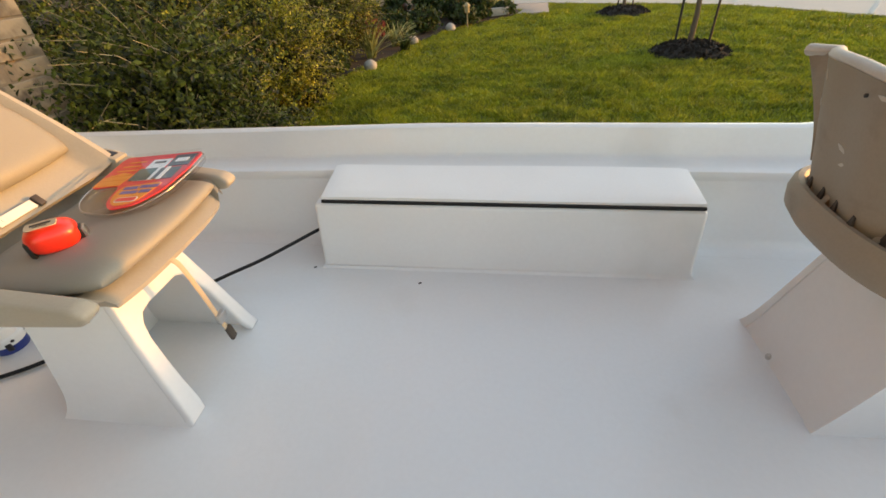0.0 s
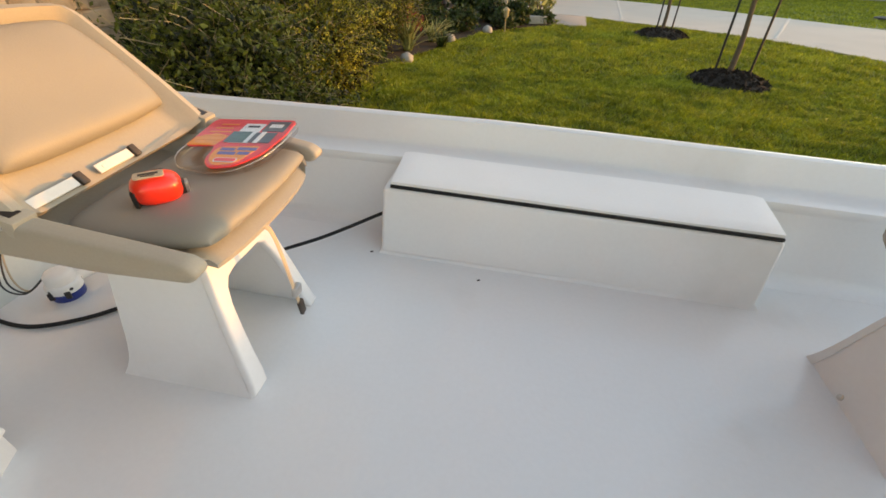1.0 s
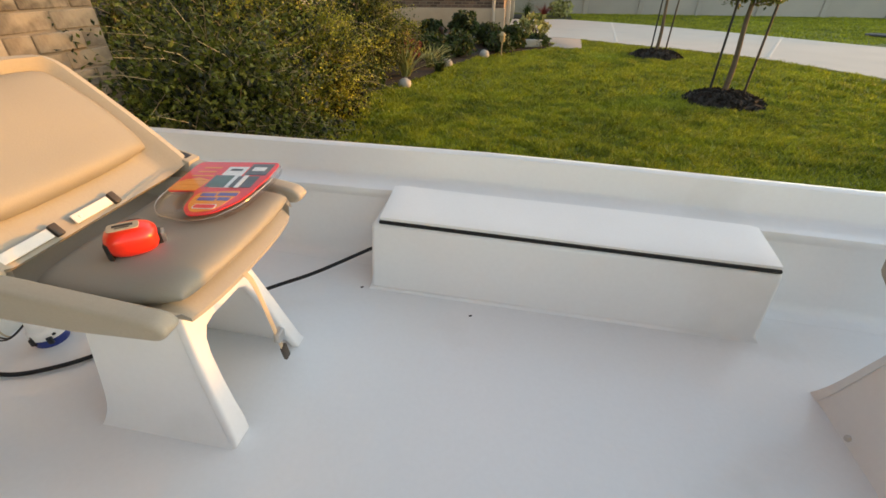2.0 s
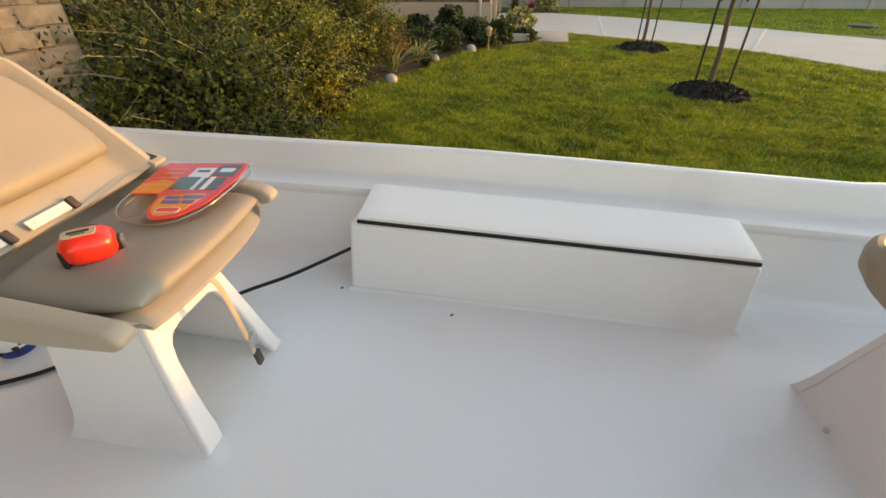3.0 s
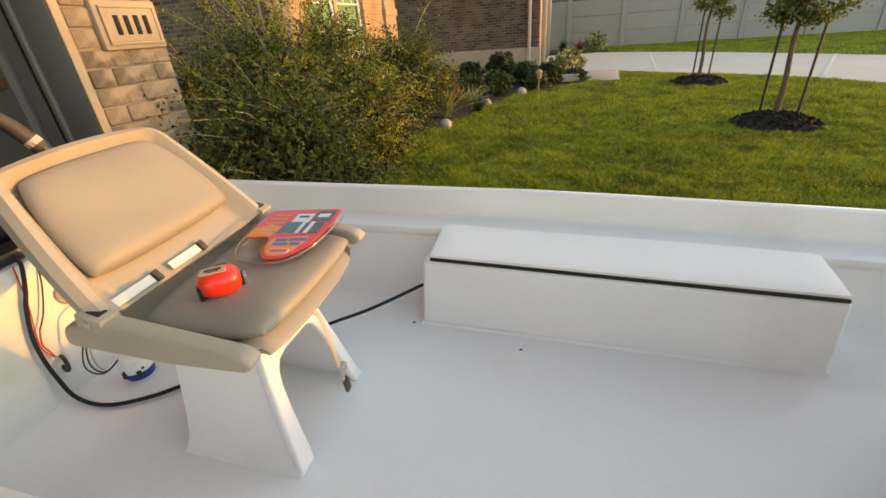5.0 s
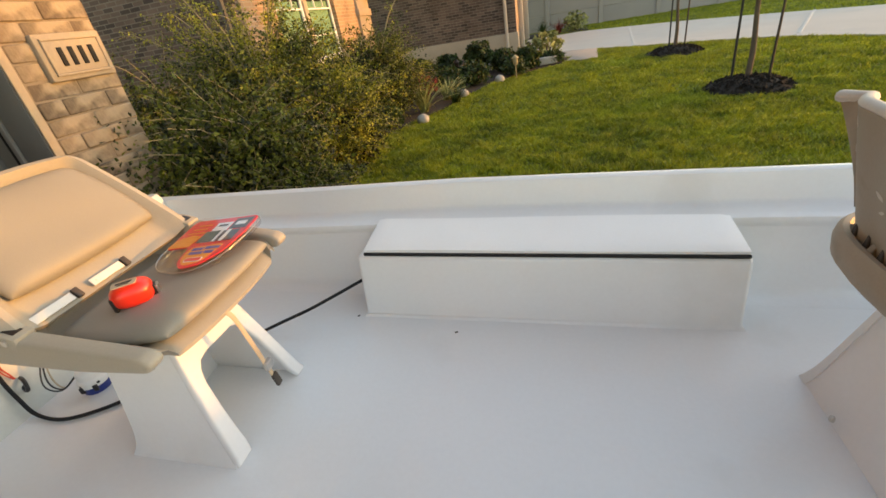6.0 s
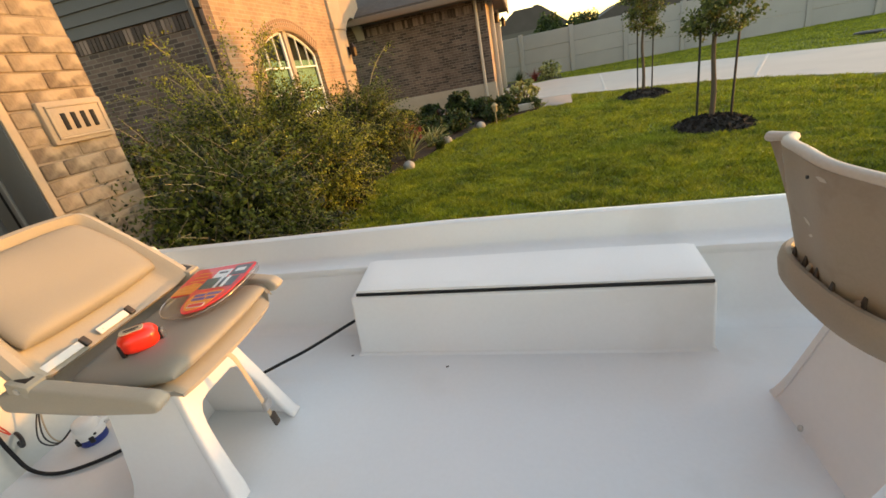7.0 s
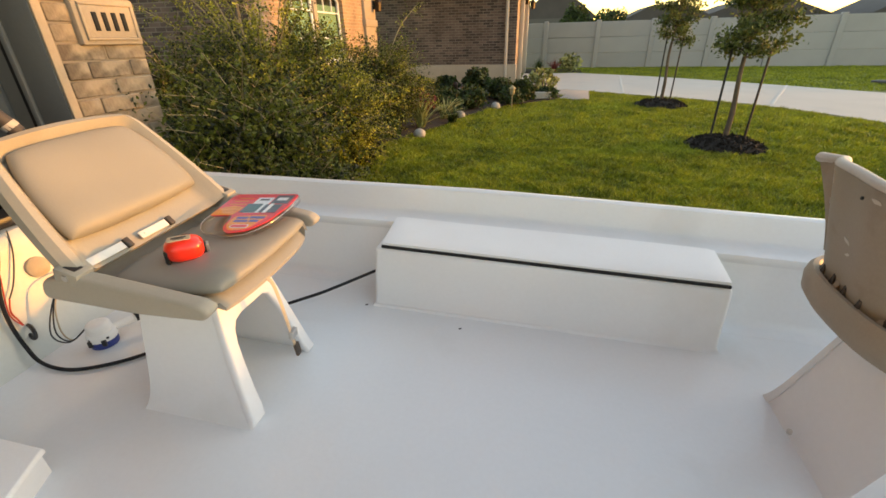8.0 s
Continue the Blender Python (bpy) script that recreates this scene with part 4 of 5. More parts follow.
# pier bricks
rng = np.random.default_rng(5)
brick_meshes = {}
ROW = 0.0685
rows = int(2.95 / ROW)
for r in range(rows):
    z0 = 0.02 + r * ROW
    y, first = 2.192, True
    while y < 2.58:
        L = 0.197 if not first else (0.197 if r % 2 else 0.098)
        first = False
        y1 = min(y + L, 2.585)
        if 2.585 - y1 < 0.05:
            y1 = 2.585
        if y1 - y > 0.03:
            key = round(y1 - y, 2)
            if key not in brick_meshes:
                brick_meshes[key] = mesh_of(box(-0.045, 0.0, 0, key - 0.006, 0, ROW - 0.006, 0.004, 1), "brick", M_BRICKT)
            ob = new("brick", brick_meshes[key])
            ob.parent = garage
            ob.matrix_basis = pose(GX + rng.uniform(-0.002, 0.007), y + 0.004, z0, rng.uniform(-0.6, 0.6), 0, rng.uniform(-0.8, 0.8))
        y = y1

# ---- boundary fence ----
fence = thing("boundary_wall", pose(-1.6, 21.6, 0, 0, 0, -3.5), "pale grey precast concrete boundary wall with posts", "fence")
post_me = mesh_of(box(-0.09, 0.09, -0.09, 0.09, -0.1, 1.80, 0.015, 1), "post", M_FENCE)
panel_me = mesh_of(box(0.085, 2.015, -0.03, 0.03, 0.0, 0.575, 0.012, 1), "panel", M_FENCE)
for k in range(22):
    o = new("post", post_me)
    o.parent, o.matrix_basis = fence, pose(k * 2.1, 0, 0)
    for j in range(3):
        o = new("panel", panel_me)
        o.parent, o.matrix_basis = fence, pose(k * 2.1, rng.uniform(-0.008, 0.008), 0.01 + j * 0.578)

# ---- far houses beyond the wall ----
def far_house(x, y, w, d, h, ridge, label):
    t = thing("far_house", pose(x, y, 0), label, "house", "far houses")
    part("wall", box(-w / 2, w / 2, -d / 2, d / 2, 0, h), M_SIDING, t)
    part("roof", prism([(-w / 2 - 0.4, h), (w / 2 + 0.4, h), (w * 0.18, ridge), (-w * 0.18, ridge)], d, "y", -d / 2), M_FARROOF, t)
    part("chimney", box(w * 0.1, w * 0.1 + 0.6, -0.3, 0.3, ridge - 0.5, ridge + 0.4), M_FARROOF, t)
    for k in (-1, 1):
        wd = part("window", box(k * w * 0.22 - 0.5, k * w * 0.22 + 0.5, -d / 2 - 0.05, -d / 2, 1.0, 2.2), M_TRIM, t)
        part("pane", box(k * w * 0.22 - 0.42, k * w * 0.22 + 0.42, -d / 2 - 0.06, -d / 2 - 0.04, 1.08, 2.12), M_GLASS, wd)
    return t


far_house(1.5, 56, 7.5, 8, 2.9, 5.0, "distant dark-roofed house behind the wall")
far_house(12.8, 58, 9.0, 8, 2.4, 3.9, "distant low house with a dark roof")
far_house(22.5, 60, 12.0, 8, 2.6, 4.1, "distant long dark-roofed house")
far_house(36, 56, 12.0, 8, 2.6, 4.6, "distant dark-roofed house behind the wall")
# unseen houses added behind the camera to block low sky light
far_house(14, -26, 14.0, 9, 3.0, 5.4, "unseen house added to close off the low sky")
far_house(34, -14, 14.0, 9, 3.0, 5.4, "unseen house added to close off the low sky")


# ---- plants ----
def round_shrub(name, x, y, r, h, material, n, size, label, group="", leafsize=0.5):
    t = thing(name, pose(x, y, 0.02), label, "shrub", group)
    rg = np.random.default_rng(int(abs(x * 100 + y * 10)))
    bm = bmesh.new()
    tips = []
    for k in range(9):
        a = 2 * math.pi * k / 9 + rg.uniform(-0.3, 0.3)
        e = (r * 0.7 * math.cos(a), r * 0.7 * math.sin(a), h * rg.uniform(0.5, 0.85))
        tube(smooth_path([(0.02 * math.cos(a), 0.02 * math.sin(a), 0), (e[0] * 0.45, e[1] * 0.45, e[2] * 0.6), e], 3), [0.012] * 4 + [0.006] * 3, 5, bm)
    part("stem", bm, M_BARK, t)
    d = rg.normal(size=(n, 3))
    d /= np.linalg.norm(d, axis=1)[:, None]
    lump = 1 + 0.18 * np.sin(d[:, 0] * 5 + x) * np.cos(d[:, 1] * 6 + y) + 0.12 * np.sin(d[:, 2] * 9)
    rad = (rg.uniform(0.25, 1, n) ** 0.45) * lump
    p = d * rad[:, None] * np.array([r, r, h * 0.52]) + np.array([0, 0, h * 0.52])
    p = p[p[:, 2] > 0.01]
    leaf_cloud("crown", p, rg.uniform(0.6, 1.3, len(p)) * size, material, t, rg)
    return t


def spiky(name, x, y, r, h, n, material, label, cat="ornamental grass"):
    t = thing(name, pose(x, y, 0.02), label, cat)
    rg = np.random.default_rng(int(abs(x * 130 + y * 17)))
    verts, faces = [], []
    for k in range(n):
        a, lean, L = rg.uniform(0, 2 * math.pi), rg.uniform(0.15, 1.1), rg.uniform(0.6, 1.1) * h
        w = rg.uniform(0.012, 0.024)
        side_ = Vector((-math.sin(a), math.cos(a), 0)) * w
        base = Vector((rg.uniform(-0.05, 0.05), rg.uniform(-0.05, 0.05), 0))
        prev = None
        for i in range(5):
            s = i / 4
            c = base + Vector((math.cos(a), math.sin(a), 0)) * (r * lean * s ** 1.4) + Vector((0, 0, L * (s - 0.35 * lean * s * s)))
            ws = side_ * (1 - s * 0.92)
            verts += [tuple(c - ws), tuple(c + ws + Vector((0, 0, 0.004)))]
            if i:
                q = len(verts)
                faces.append((q - 4, q - 3, q - 1, q - 2))
    raw("foliage", verts, faces, material, t)
    return t


def big_shrub(x, y, rx, ry, h, stems, seed, label, whips=6, young=1.0):
    """A loose wild shrub: arching stems with side twigs that carry small leaves; young sets the sunlit-coloured share.
    """
    t = thing("wild_shrub", pose(x, y, 0.02), label, "shrub", "wild shrubs")
    rg = np.random.default_rng(seed)
    wood, pts, tips = bmesh.new(), [], []
    for k in range(stems + whips):
        whip = k >= stems
        a = rg.uniform(0, 2 * math.pi)
        out = rg.uniform(0.1, 1.0) ** 0.6
        ex, ey = rx * out * math.cos(a), ry * out * math.sin(a)
        top = h * (1.0 - 0.52 * out ** 2) * rg.uniform(0.62, 1.03)
        if whip:
            top, ex, ey = h * rg.uniform(0.8, 1.32), ex * 0.95, ey * 0.95
        path = smooth_path([(ex * 0.06, ey * 0.06, 0), (ex * 0.25, ey * 0.25, top * 0.42), (ex * 0.6, ey * 0.6, top * 0.8), (ex, ey, top)], 6)
        n = len(path)
        tube(path, [(0.009 if whip else 0.011) * (1 - 0.75 * i / n) + 0.0025 for i in range(n)], 5, wood)
        for i in range(3, n):
            for _ in range(2 if whip else 3):
                # side sprays lean outwards and carry leaves in rows
                b = rg.normal(size=3) * 0.75 + np.array([ex, ey, 0.2]) / (0.3 + math.hypot(ex, ey))
                b[2] = b[2] * 0.6 + 0.12
                b = b / np.linalg.norm(b) * rg.uniform(0.14, 0.58) * (0.5 if whip else 1)
                p0 = np.array(path[i])
                cnt = 16 if whip else 30
                sr = np.linspace(0.08, 1.0, cnt)[:, None]
                sag = np.array([0, 0, -0.12]) * sr ** 2 * np.linalg.norm(b)
                q = p0 + b * sr + sag + rg.normal(size=(cnt, 3)) * 0.014
                q = q[q[:, 2] > 0.02]
                # sunlit leaf colour goes to the tops and the sunward +x side
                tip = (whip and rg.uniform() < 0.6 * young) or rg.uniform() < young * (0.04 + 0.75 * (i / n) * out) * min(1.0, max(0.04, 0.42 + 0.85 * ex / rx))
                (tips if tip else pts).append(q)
                if rg.uniform() < 0.3:
                    tube([tuple(p0), tuple(p0 + b * 0.5), tuple(p0 + b + sag[-1])], [0.003, 0.0022, 0.0012], 3, wood)
    part("stem", wood, M_TWIG, t, "pale thin arching stems")
    if young < 0.3:
        pts, tips = pts + tips, []
    p = np.concatenate(pts)
    leaf_cloud("crown", p, rg.uniform(0.011, 0.021, len(p)), M_LEAF_SHRUB, t, rg)
    # denser growth in the heart, its leaves darkened to give the inner shade
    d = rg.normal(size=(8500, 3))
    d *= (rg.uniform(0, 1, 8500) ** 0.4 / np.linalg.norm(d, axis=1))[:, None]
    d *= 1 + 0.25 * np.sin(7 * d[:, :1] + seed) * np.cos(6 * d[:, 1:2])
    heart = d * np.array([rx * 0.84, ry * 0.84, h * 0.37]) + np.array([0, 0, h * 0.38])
    tagged(leaf_cloud("inner_growth", heart[heart[:, 2] > 0.02], rg.uniform(0.020, 0.036, int((heart[:, 2] > 0.02).sum())), M_LEAF_INNER, t, rg), "inner leaves coloured dark for shade", kind="stuff")
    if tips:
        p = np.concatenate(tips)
        tagged(leaf_cloud("sunlit_growth", p, rg.uniform(0.010, 0.019, len(p)), M_LEAF_SUNLIT, t, rg), "yellow-green leaves coloured as sunlit", kind="stuff")
    return t


big_shrub(-2.45, 5.15, 1.20, 0.95, 1.46, 66, 3, "loose wild shrub with yellow-green tips and bare whips", 24, 1.5)
big_shrub(-1.62, 4.85, 0.50, 0.42, 0.85, 30, 8, "low spreading yellow-green shrub at the lawn edge", 3, 1.7)
big_shrub(-2.0, 7.0, 0.75, 0.7, 1.30, 46, 11, "leafy green shrub behind the wild one", 2, 0.5)
big_shrub(-2.9, 4.1, 0.75, 0.7, 1.15, 46, 14, "sparse dark green shrub beside the brick pier", 3, 0.15)

big_shrub(-1.19, 2.93, 0.36, 0.46, 1.06, 34, 17, "low dark green shrub at the foot of the pier", 2, 0.12)
# unseen loose shrubs added across the drive to break up the low sun
round_shrub("sun_screen_shrub", 12.26, 5.86, 0.62, 1.53, M_LEAF_DARK, 1500, 0.09, "unseen loose leafy shrub added to dapple the low sun", "shrubs across the drive")
round_shrub("sun_screen_shrub", 11.86, 7.00, 0.58, 2.20, M_LEAF_DARK, 2400, 0.075, "unseen taller leafy shrub added to dapple the low sun", "shrubs across the drive")
round_shrub("far_tree", 3.1, 45.0, 1.4, 3.4, M_LEAF_DARK, 5000, 0.16, "distant rounded green tree behind the boundary wall")
round_shrub("far_tree", 6.0, 45.0, 1.9, 2.95, M_LEAF_DARK, 5000, 0.16, "distant broad green tree behind the boundary wall")
round_shrub("clipped_shrub", -2.45, 11.2, 0.32, 0.40, M_LEAF_DARK, 2600, 0.05, "dark green rounded shrub below the wall", "shrub row")
round_shrub("clipped_shrub", -1.72, 11.0, 0.30, 0.42, M_LEAF_DARK, 2600, 0.05, "dark green rounded shrub below the wall", "shrub row")
round_shrub("clipped_shrub", -1.02, 11.1, 0.32, 0.56, M_LEAF_DARK, 2800, 0.05, "taller dark green rounded shrub", "shrub row")
round_shrub("clipped_shrub", -0.42, 10.6, 0.30, 0.42, M_LEAF_DARK, 1400, 0.045, "small dark green shrub", "shrub row")
round_shrub("clipped_shrub", 0.05, 10.3, 0.25, 0.40, M_LEAF_DARK, 1700, 0.05, "dark green shrub by the drive corner", "shrub row")
round_shrub("clipped_shrub", 0.55, 10.75, 0.24, 0.24, M_LEAF_DARK, 900, 0.04, "low dark green shrub", "shrub row")
round_shrub("bedding_plant", -1.75, 8.5, 0.35, 0.42, M_LEAF_RED, 700, 0.045, "dark red-leaved bedding plant")
round_shrub("bedding_plant", -1.25, 8.9, 0.33, 0.38, M_LEAF_DARK, 900, 0.045, "low green bedding plant")
round_shrub("bedding_plant", -0.85, 9.2, 0.30, 0.40, M_LEAF_DARK, 900, 0.045, "low green bedding plant")
round_shrub("bedding_plant", -1.75, 6.35, 0.35, 0.35, M_LEAF_DARK, 1100, 0.05, "low dark green bedding plant")
round_shrub("bedding_plant", -0.15, 9.8, 0.26, 0.30, M_LEAF_DARK, 700, 0.04, "low green bedding plant")
spiky("spiky_plant", -1.35, 7.25, 0.5, 0.55, 90, M_LEAF_PALE, "pale yellow-green spiky grass clump")
spiky("spiky_plant", -1.15, 8.05, 0.35, 0.40, 60, M_LEAF_PALE, "pale spiky grass clump")
spiky("spiky_plant", -0.95, 7.7, 0.3, 0.32, 50, M_LEAF_DARK, "dark green spiky grass clump")
round_shrub("hosta", 0.42, 11.5, 0.38, 0.52, M_LEAF_PALE, 300, 0.085, "pale variegated broad-leaved plant by the corner")
round_shrub("hosta", 1.5, 19.2, 0.42, 0.6, M_LEAF_PALE, 260, 0.095, "pale leafy plant at the foot of the boundary wall")
spiky("hosta", 0.3, 19.0, 0.45, 0.55, 80, M_LEAF_DARK, "green leafy plant at the foot of the boundary wall", "plant")
spiky("hosta", 0.9, 19.0, 0.45, 0.5, 80, M_LEAF_RED, "dark leafy plant at the foot of the boundary wall", "plant")
solo("planting_strip", prism([(-0.2, 18.4), (1.9, 18.3), (2.0, 20.5), (-0.2, 20.5)], 0.05, "z", -0.03, 0.02), M_SOIL, I4, "dark mulch strip along the boundary wall", "flower bed", kind="structure")


def stone(x, y, r, label):
    bm = bmesh.new()
    bmesh.ops.create_icosphere(bm, subdivisions=3, radius=1)
    for v in bm.verts:
        k = 1 + 0.10 * noise.noise(v.co * 1.7 + Vector((x, y, 0)))
        v.co = Vector((v.co.x * r * k, v.co.y * r * 0.9 * k, v.co.z * r * 0.85 * k + r * 0.45))
    return solo("garden_stone", bm, M_STONE, pose(x, y, 0.02), label, "stone", "edging stones")


stone(-1.19, 6.55, 0.085, "pale rounded stone on the bed edge")
stone(-0.90, 8.20, 0.085, "pale rounded stone on the bed edge")
stone(-0.40, 9.25, 0.09, "pale rounded stone on the bed edge")
for x, y, a in ((0.45, 10.55, 20), (0.62, 10.95, 60), (0.2, 10.9, -15), (-0.6, 10.95, 5), (-1.4, 11.25, -4), (-2.1, 11.5, 3)):
    solo("edging_block", box(-0.2, 0.2, -0.07, 0.07, 0, 0.14, 0.02), M_STONE, pose(x, y, 0.04, 0, 0, a), "pale grey stone edging block in the bed", "edging stone", "edging blocks")


def path_light(x, y, material, label):
    t = thing("path_light", pose(x, y, 0.02), label, "garden light", "path lights")
    part("stake", tube([(0, 0, 0), (0, 0, 0.24)], 0.012, 6), material, t)
    part("lens", lathe([(0.035, 0.24), (0.045, 0.26), (0.045, 0.34), (0.03, 0.35)], 10), material, t)
    part("cap", lathe([(0.065, 0.345), (0.06, 0.36), (0.015, 0.40)], 10), material, t)
    return t


path_light(-0.10, 9.35, M_TWIG, "small bronze-coloured path light on a stake")
path_light(-1.35, 10.2, M_LANTERN, "small dark path light on a stake")
path_light(0.05, 11.9, M_LANTERN, "small dark path light on a stake")


def young_tree(x, y, seed, h, crown_r, crown_z, label):
    t = thing("young_tree", pose(x, y, 0), label, "tree", "staked young trees")
    rg = np.random.default_rng(seed)
    bm = bmesh.new()
    trunk = smooth_path([(0, 0, 0), (0.015, 0.0, 0.4), (-0.01, 0.01, 0.9), (0.02, 0, 1.5), (0.0, 0.02, h)], 5)
    tube(trunk, [0.034 * (1 - 0.75 * i / len(trunk)) for i in range(len(trunk))], 9, bm)
    part("trunk", bm, M_BARK, t, "slim brown trunk")
    limbs, pts = bmesh.new(), []
    for k in range(30):
        z = crown_z + (h - crown_z) * (k / 30) * 0.95
        a = k * 2.4 + rg.uniform(-0.4, 0.4)
        fall = 1 - 0.55 * ((z - crown_z) / (h - crown_z))
        L = crown_r * rg.uniform(0.55, 1.1) * fall
        e = np.array([L * math.cos(a), L * math.sin(a), L * rg.uniform(0.1, 0.7) - 0.05])
        p0 = np.array([0.01, 0.0, z])
        tube(smooth_path([tuple(p0), tuple(p0 + e * 0.5 + np.array([0, 0, 0.03])), tuple(p0 + e)], 3), [0.010, 0.009, 0.008, 0.007, 0.005, 0.004, 0.003], 5, limbs)
        for s in np.linspace(0.3, 1.05, 6):
            c = p0 + e * s
            pts.append(c + rg.normal(size=(46, 3)) * np.array([0.060, 0.060, 0.045]))
    part("limbs", limbs, M_BARK, t)
    p = np.concatenate(pts)
    leaf_cloud("crown", p, rg.uniform(0.018, 0.038, len(p)), M_LEAF_TREE, t, rg)
    return t


def stake(x, y, h, lean):
    return solo("tree_stake", tube([(0, 0, 0), (lean * 0.5, 0, h / 2), (lean, 0, h)], [0.014, 0.013, 0.012], 6), M_STAKE, pose(x, y, 0.02), "thin dark stake beside a young tree", "stake", "tree stakes")


def mulch(x, y, r, seed):
    rg = np.random.default_rng(seed)
    t = thing("mulch_ring", pose(x, y, 0), "mound of dark mulch round a young tree", "mulch", "mulch rings")
    bm = bmesh.new()
    rings = []
    for i in range(7):
        s = i / 6
        rings.append([bm.verts.new((r * (1 - s) * (1 + 0.06 * math.sin(5 * a) + rg.uniform(-0.03, 0.03)) * math.cos(a), r * (1 - s) * math.sin(a) * (1 + rg.uniform(-0.04, 0.04)), 0.012 + 0.11 * (1 - (1 - s) ** 3) + rg.uniform(-0.006, 0.006))) for a in (2 * math.pi * k / 36 for k in range(36))] if i < 6 else [bm.verts.new((0, 0, 0.12))])
    for a, b in zip(rings, rings[1:]):
        for k in range(36):
            if len(b) > 1:
                bm.faces.new((a[k], a[(k + 1) % 36], b[(k + 1) % 36], b[k]))
            else:
                bm.faces.new((a[k], a[(k + 1) % 36], b[0]))
    base = [bm.verts.new((v.co.x, v.co.y, -0.02)) for v in rings[0]]
    for k in range(36):
        bm.faces.new((rings[0][k], base[k], base[(k + 1) % 36], rings[0][(k + 1) % 36]))
    part("mound", bm, M_SOIL, t)
    n = 900
    q = rg.uniform(-1, 1, (n, 2))
    q = q[(q ** 2).sum(1) < 1.05] * r
    z = 0.018 + 0.11 * (1 - np.clip(np.sqrt((q ** 2).sum(1)) / r, 0, 1) ** 3)
    o = leaf_cloud("bark_litter", np.column_stack([q, z]), rg.uniform(0.015, 0.04, len(q)), M_SOIL, t, rg, 2.2)
    tagged(o, kind="stuff")


mulch(2.60, 6.42, 0.43, 1)
mulch(2.66, 9.85, 0.46, 2)
young_tree(2.60, 6.48, 21, 2.5, 0.46, 0.98, "young tree with slim trunk held by stakes")
young_tree(2.66, 9.88, 22, 2.9, 0.42, 1.12, "young tree with slim trunk held by stakes")
stake(2.44, 6.46, 1.05, 0.0)
stake(2.78, 6.40, 1.05, 0.02)
stake(2.56, 9.85, 1.15, 0.0)
stake(2.80, 9.82, 1.15, 0.02)

# ---- grass ----
def inside(p, poly):
    x, y = p[:, 0], p[:, 1]
    r = np.zeros(len(p), bool)
    for (x0, y0), (x1, y1) in zip(poly, poly[1:] + poly[:1]):
        c = ((y0 > y) != (y1 > y))
        with np.errstate(divide='ignore', invalid='ignore'):
            r ^= c & (x < (x1 - x0) * (y - y0) / (y1 - y0 + 1e-12) + x0)
    return r


drive_poly = [(p.x, p.y) for p in near_edge] + [(p.x, p.y) for p in far_edge[::-1]]


def grass(name, x0, x1, y0, y1, n, h, w, seed, label):
    rg = np.random.default_rng(seed)
    p = np.column_stack([rg.uniform(x0, x1, n), rg.uniform(y0, y1, n)])
    p = p[~inside(p, bed_pts) & ~inside(p, drive_poly) & ~inside(p, walk_pts)]
    for cx, cy, r in ((2.60, 6.42, 0.41), (2.66, 9.85, 0.44), (8.93, 14.21, 0.36)):
        p = p[((p - (cx, cy)) ** 2).sum(1) > r * r]
    clump = np.zeros(len(p))
    for _ in range(14):
        d, k, f = rg.uniform(0, 2 * np.pi), 2 * np.pi / rg.uniform(0.10, 0.55), rg.uniform(0, 6.28)
        clump += np.sin((p[:, 0] * np.cos(d) + p[:, 1] * np.sin(d)) * k + f)
    clump = np.clip(clump / 4.5, -1, 1)
    keep = rg.uniform(0, 1, len(p)) < 0.86 + 0.30 * clump
    p, clump = p[keep], clump[keep]
    n = len(p)
    patch = 0.6 + 0.8 * np.sin(p[:, 0] * 2.1 + 1.3 * np.sin(p[:, 1] * 1.4)) * np.cos(p[:, 1] * 1.7)
    a = rg.uniform(0, 2 * np.pi, n)
    L = rg.uniform(0.6, 1.25, n) * h * (0.8 + 0.3 * patch) * (1 + 0.35 * clump)
    lean = rg.uniform(0.3, 1.5, n) * L
    ww = rg.uniform(0.6, 1.3, n) * w
    sx, sy = -np.sin(a) * ww, np.cos(a) * ww
    b = rg.uniform(0, 2 * np.pi, n)
    base = np.column_stack([p, np.zeros(n)])
    v = np.stack([base + np.column_stack([sx, sy, np.zeros(n)]), base - np.column_stack([sx, sy, np.zeros(n)]), base + np.column_stack([lean * np.cos(b), lean * np.sin(b), L])], 1).reshape(-1, 3)
    me = bpy.data.meshes.new(name)
    me.from_pydata(v.tolist(), [], np.arange(3 * n).reshape(-1, 3).tolist())
    me.materials.append(M_GRASS)
    return tagged(new(name, me), label, "grass", kind="stuff")


grass("grass", -1.8, 6.2, 2.5, 6.5, 330000, 0.040, 0.0055, 1, "short green lawn grass blades")
grass("grass", -1.5, 7.0, 6.5, 12.5, 210000, 0.042, 0.008, 2, "short green lawn grass blades")
grass("grass", 0.5, 22.0, 12.5, 21.2, 130000, 0.04, 0.014, 3, "short green grass strip before the boundary wall")

# ---- things aboard ----
# tape measure on the cushion
tape = thing("tape_measure", BOAT @ pose(-0.266, 1.380, 0.366, 0, 0, 40) @ Matrix.Diagonal((0.88, 0.88, 0.92, 1.0)), "red tape measure with black grip and steel hook", "tape measure")
bm = bmesh.new()
bmesh.ops.create_uvsphere(bm, u_segments=28, v_segments=18, radius=1.0)
for v in bm.verts:
    k = (abs(v.co.x) ** 2.9 + abs(v.co.y) ** 2.9 + abs(v.co.z) ** 2.9) ** (-1 / 2.9)
    v.co = Vector((v.co.x * 0.038, v.co.y * 0.032, v.co.z * 0.0235)) * k + Vector((0, 0, 0.0235))
part("case", bm, M_RED, tape)
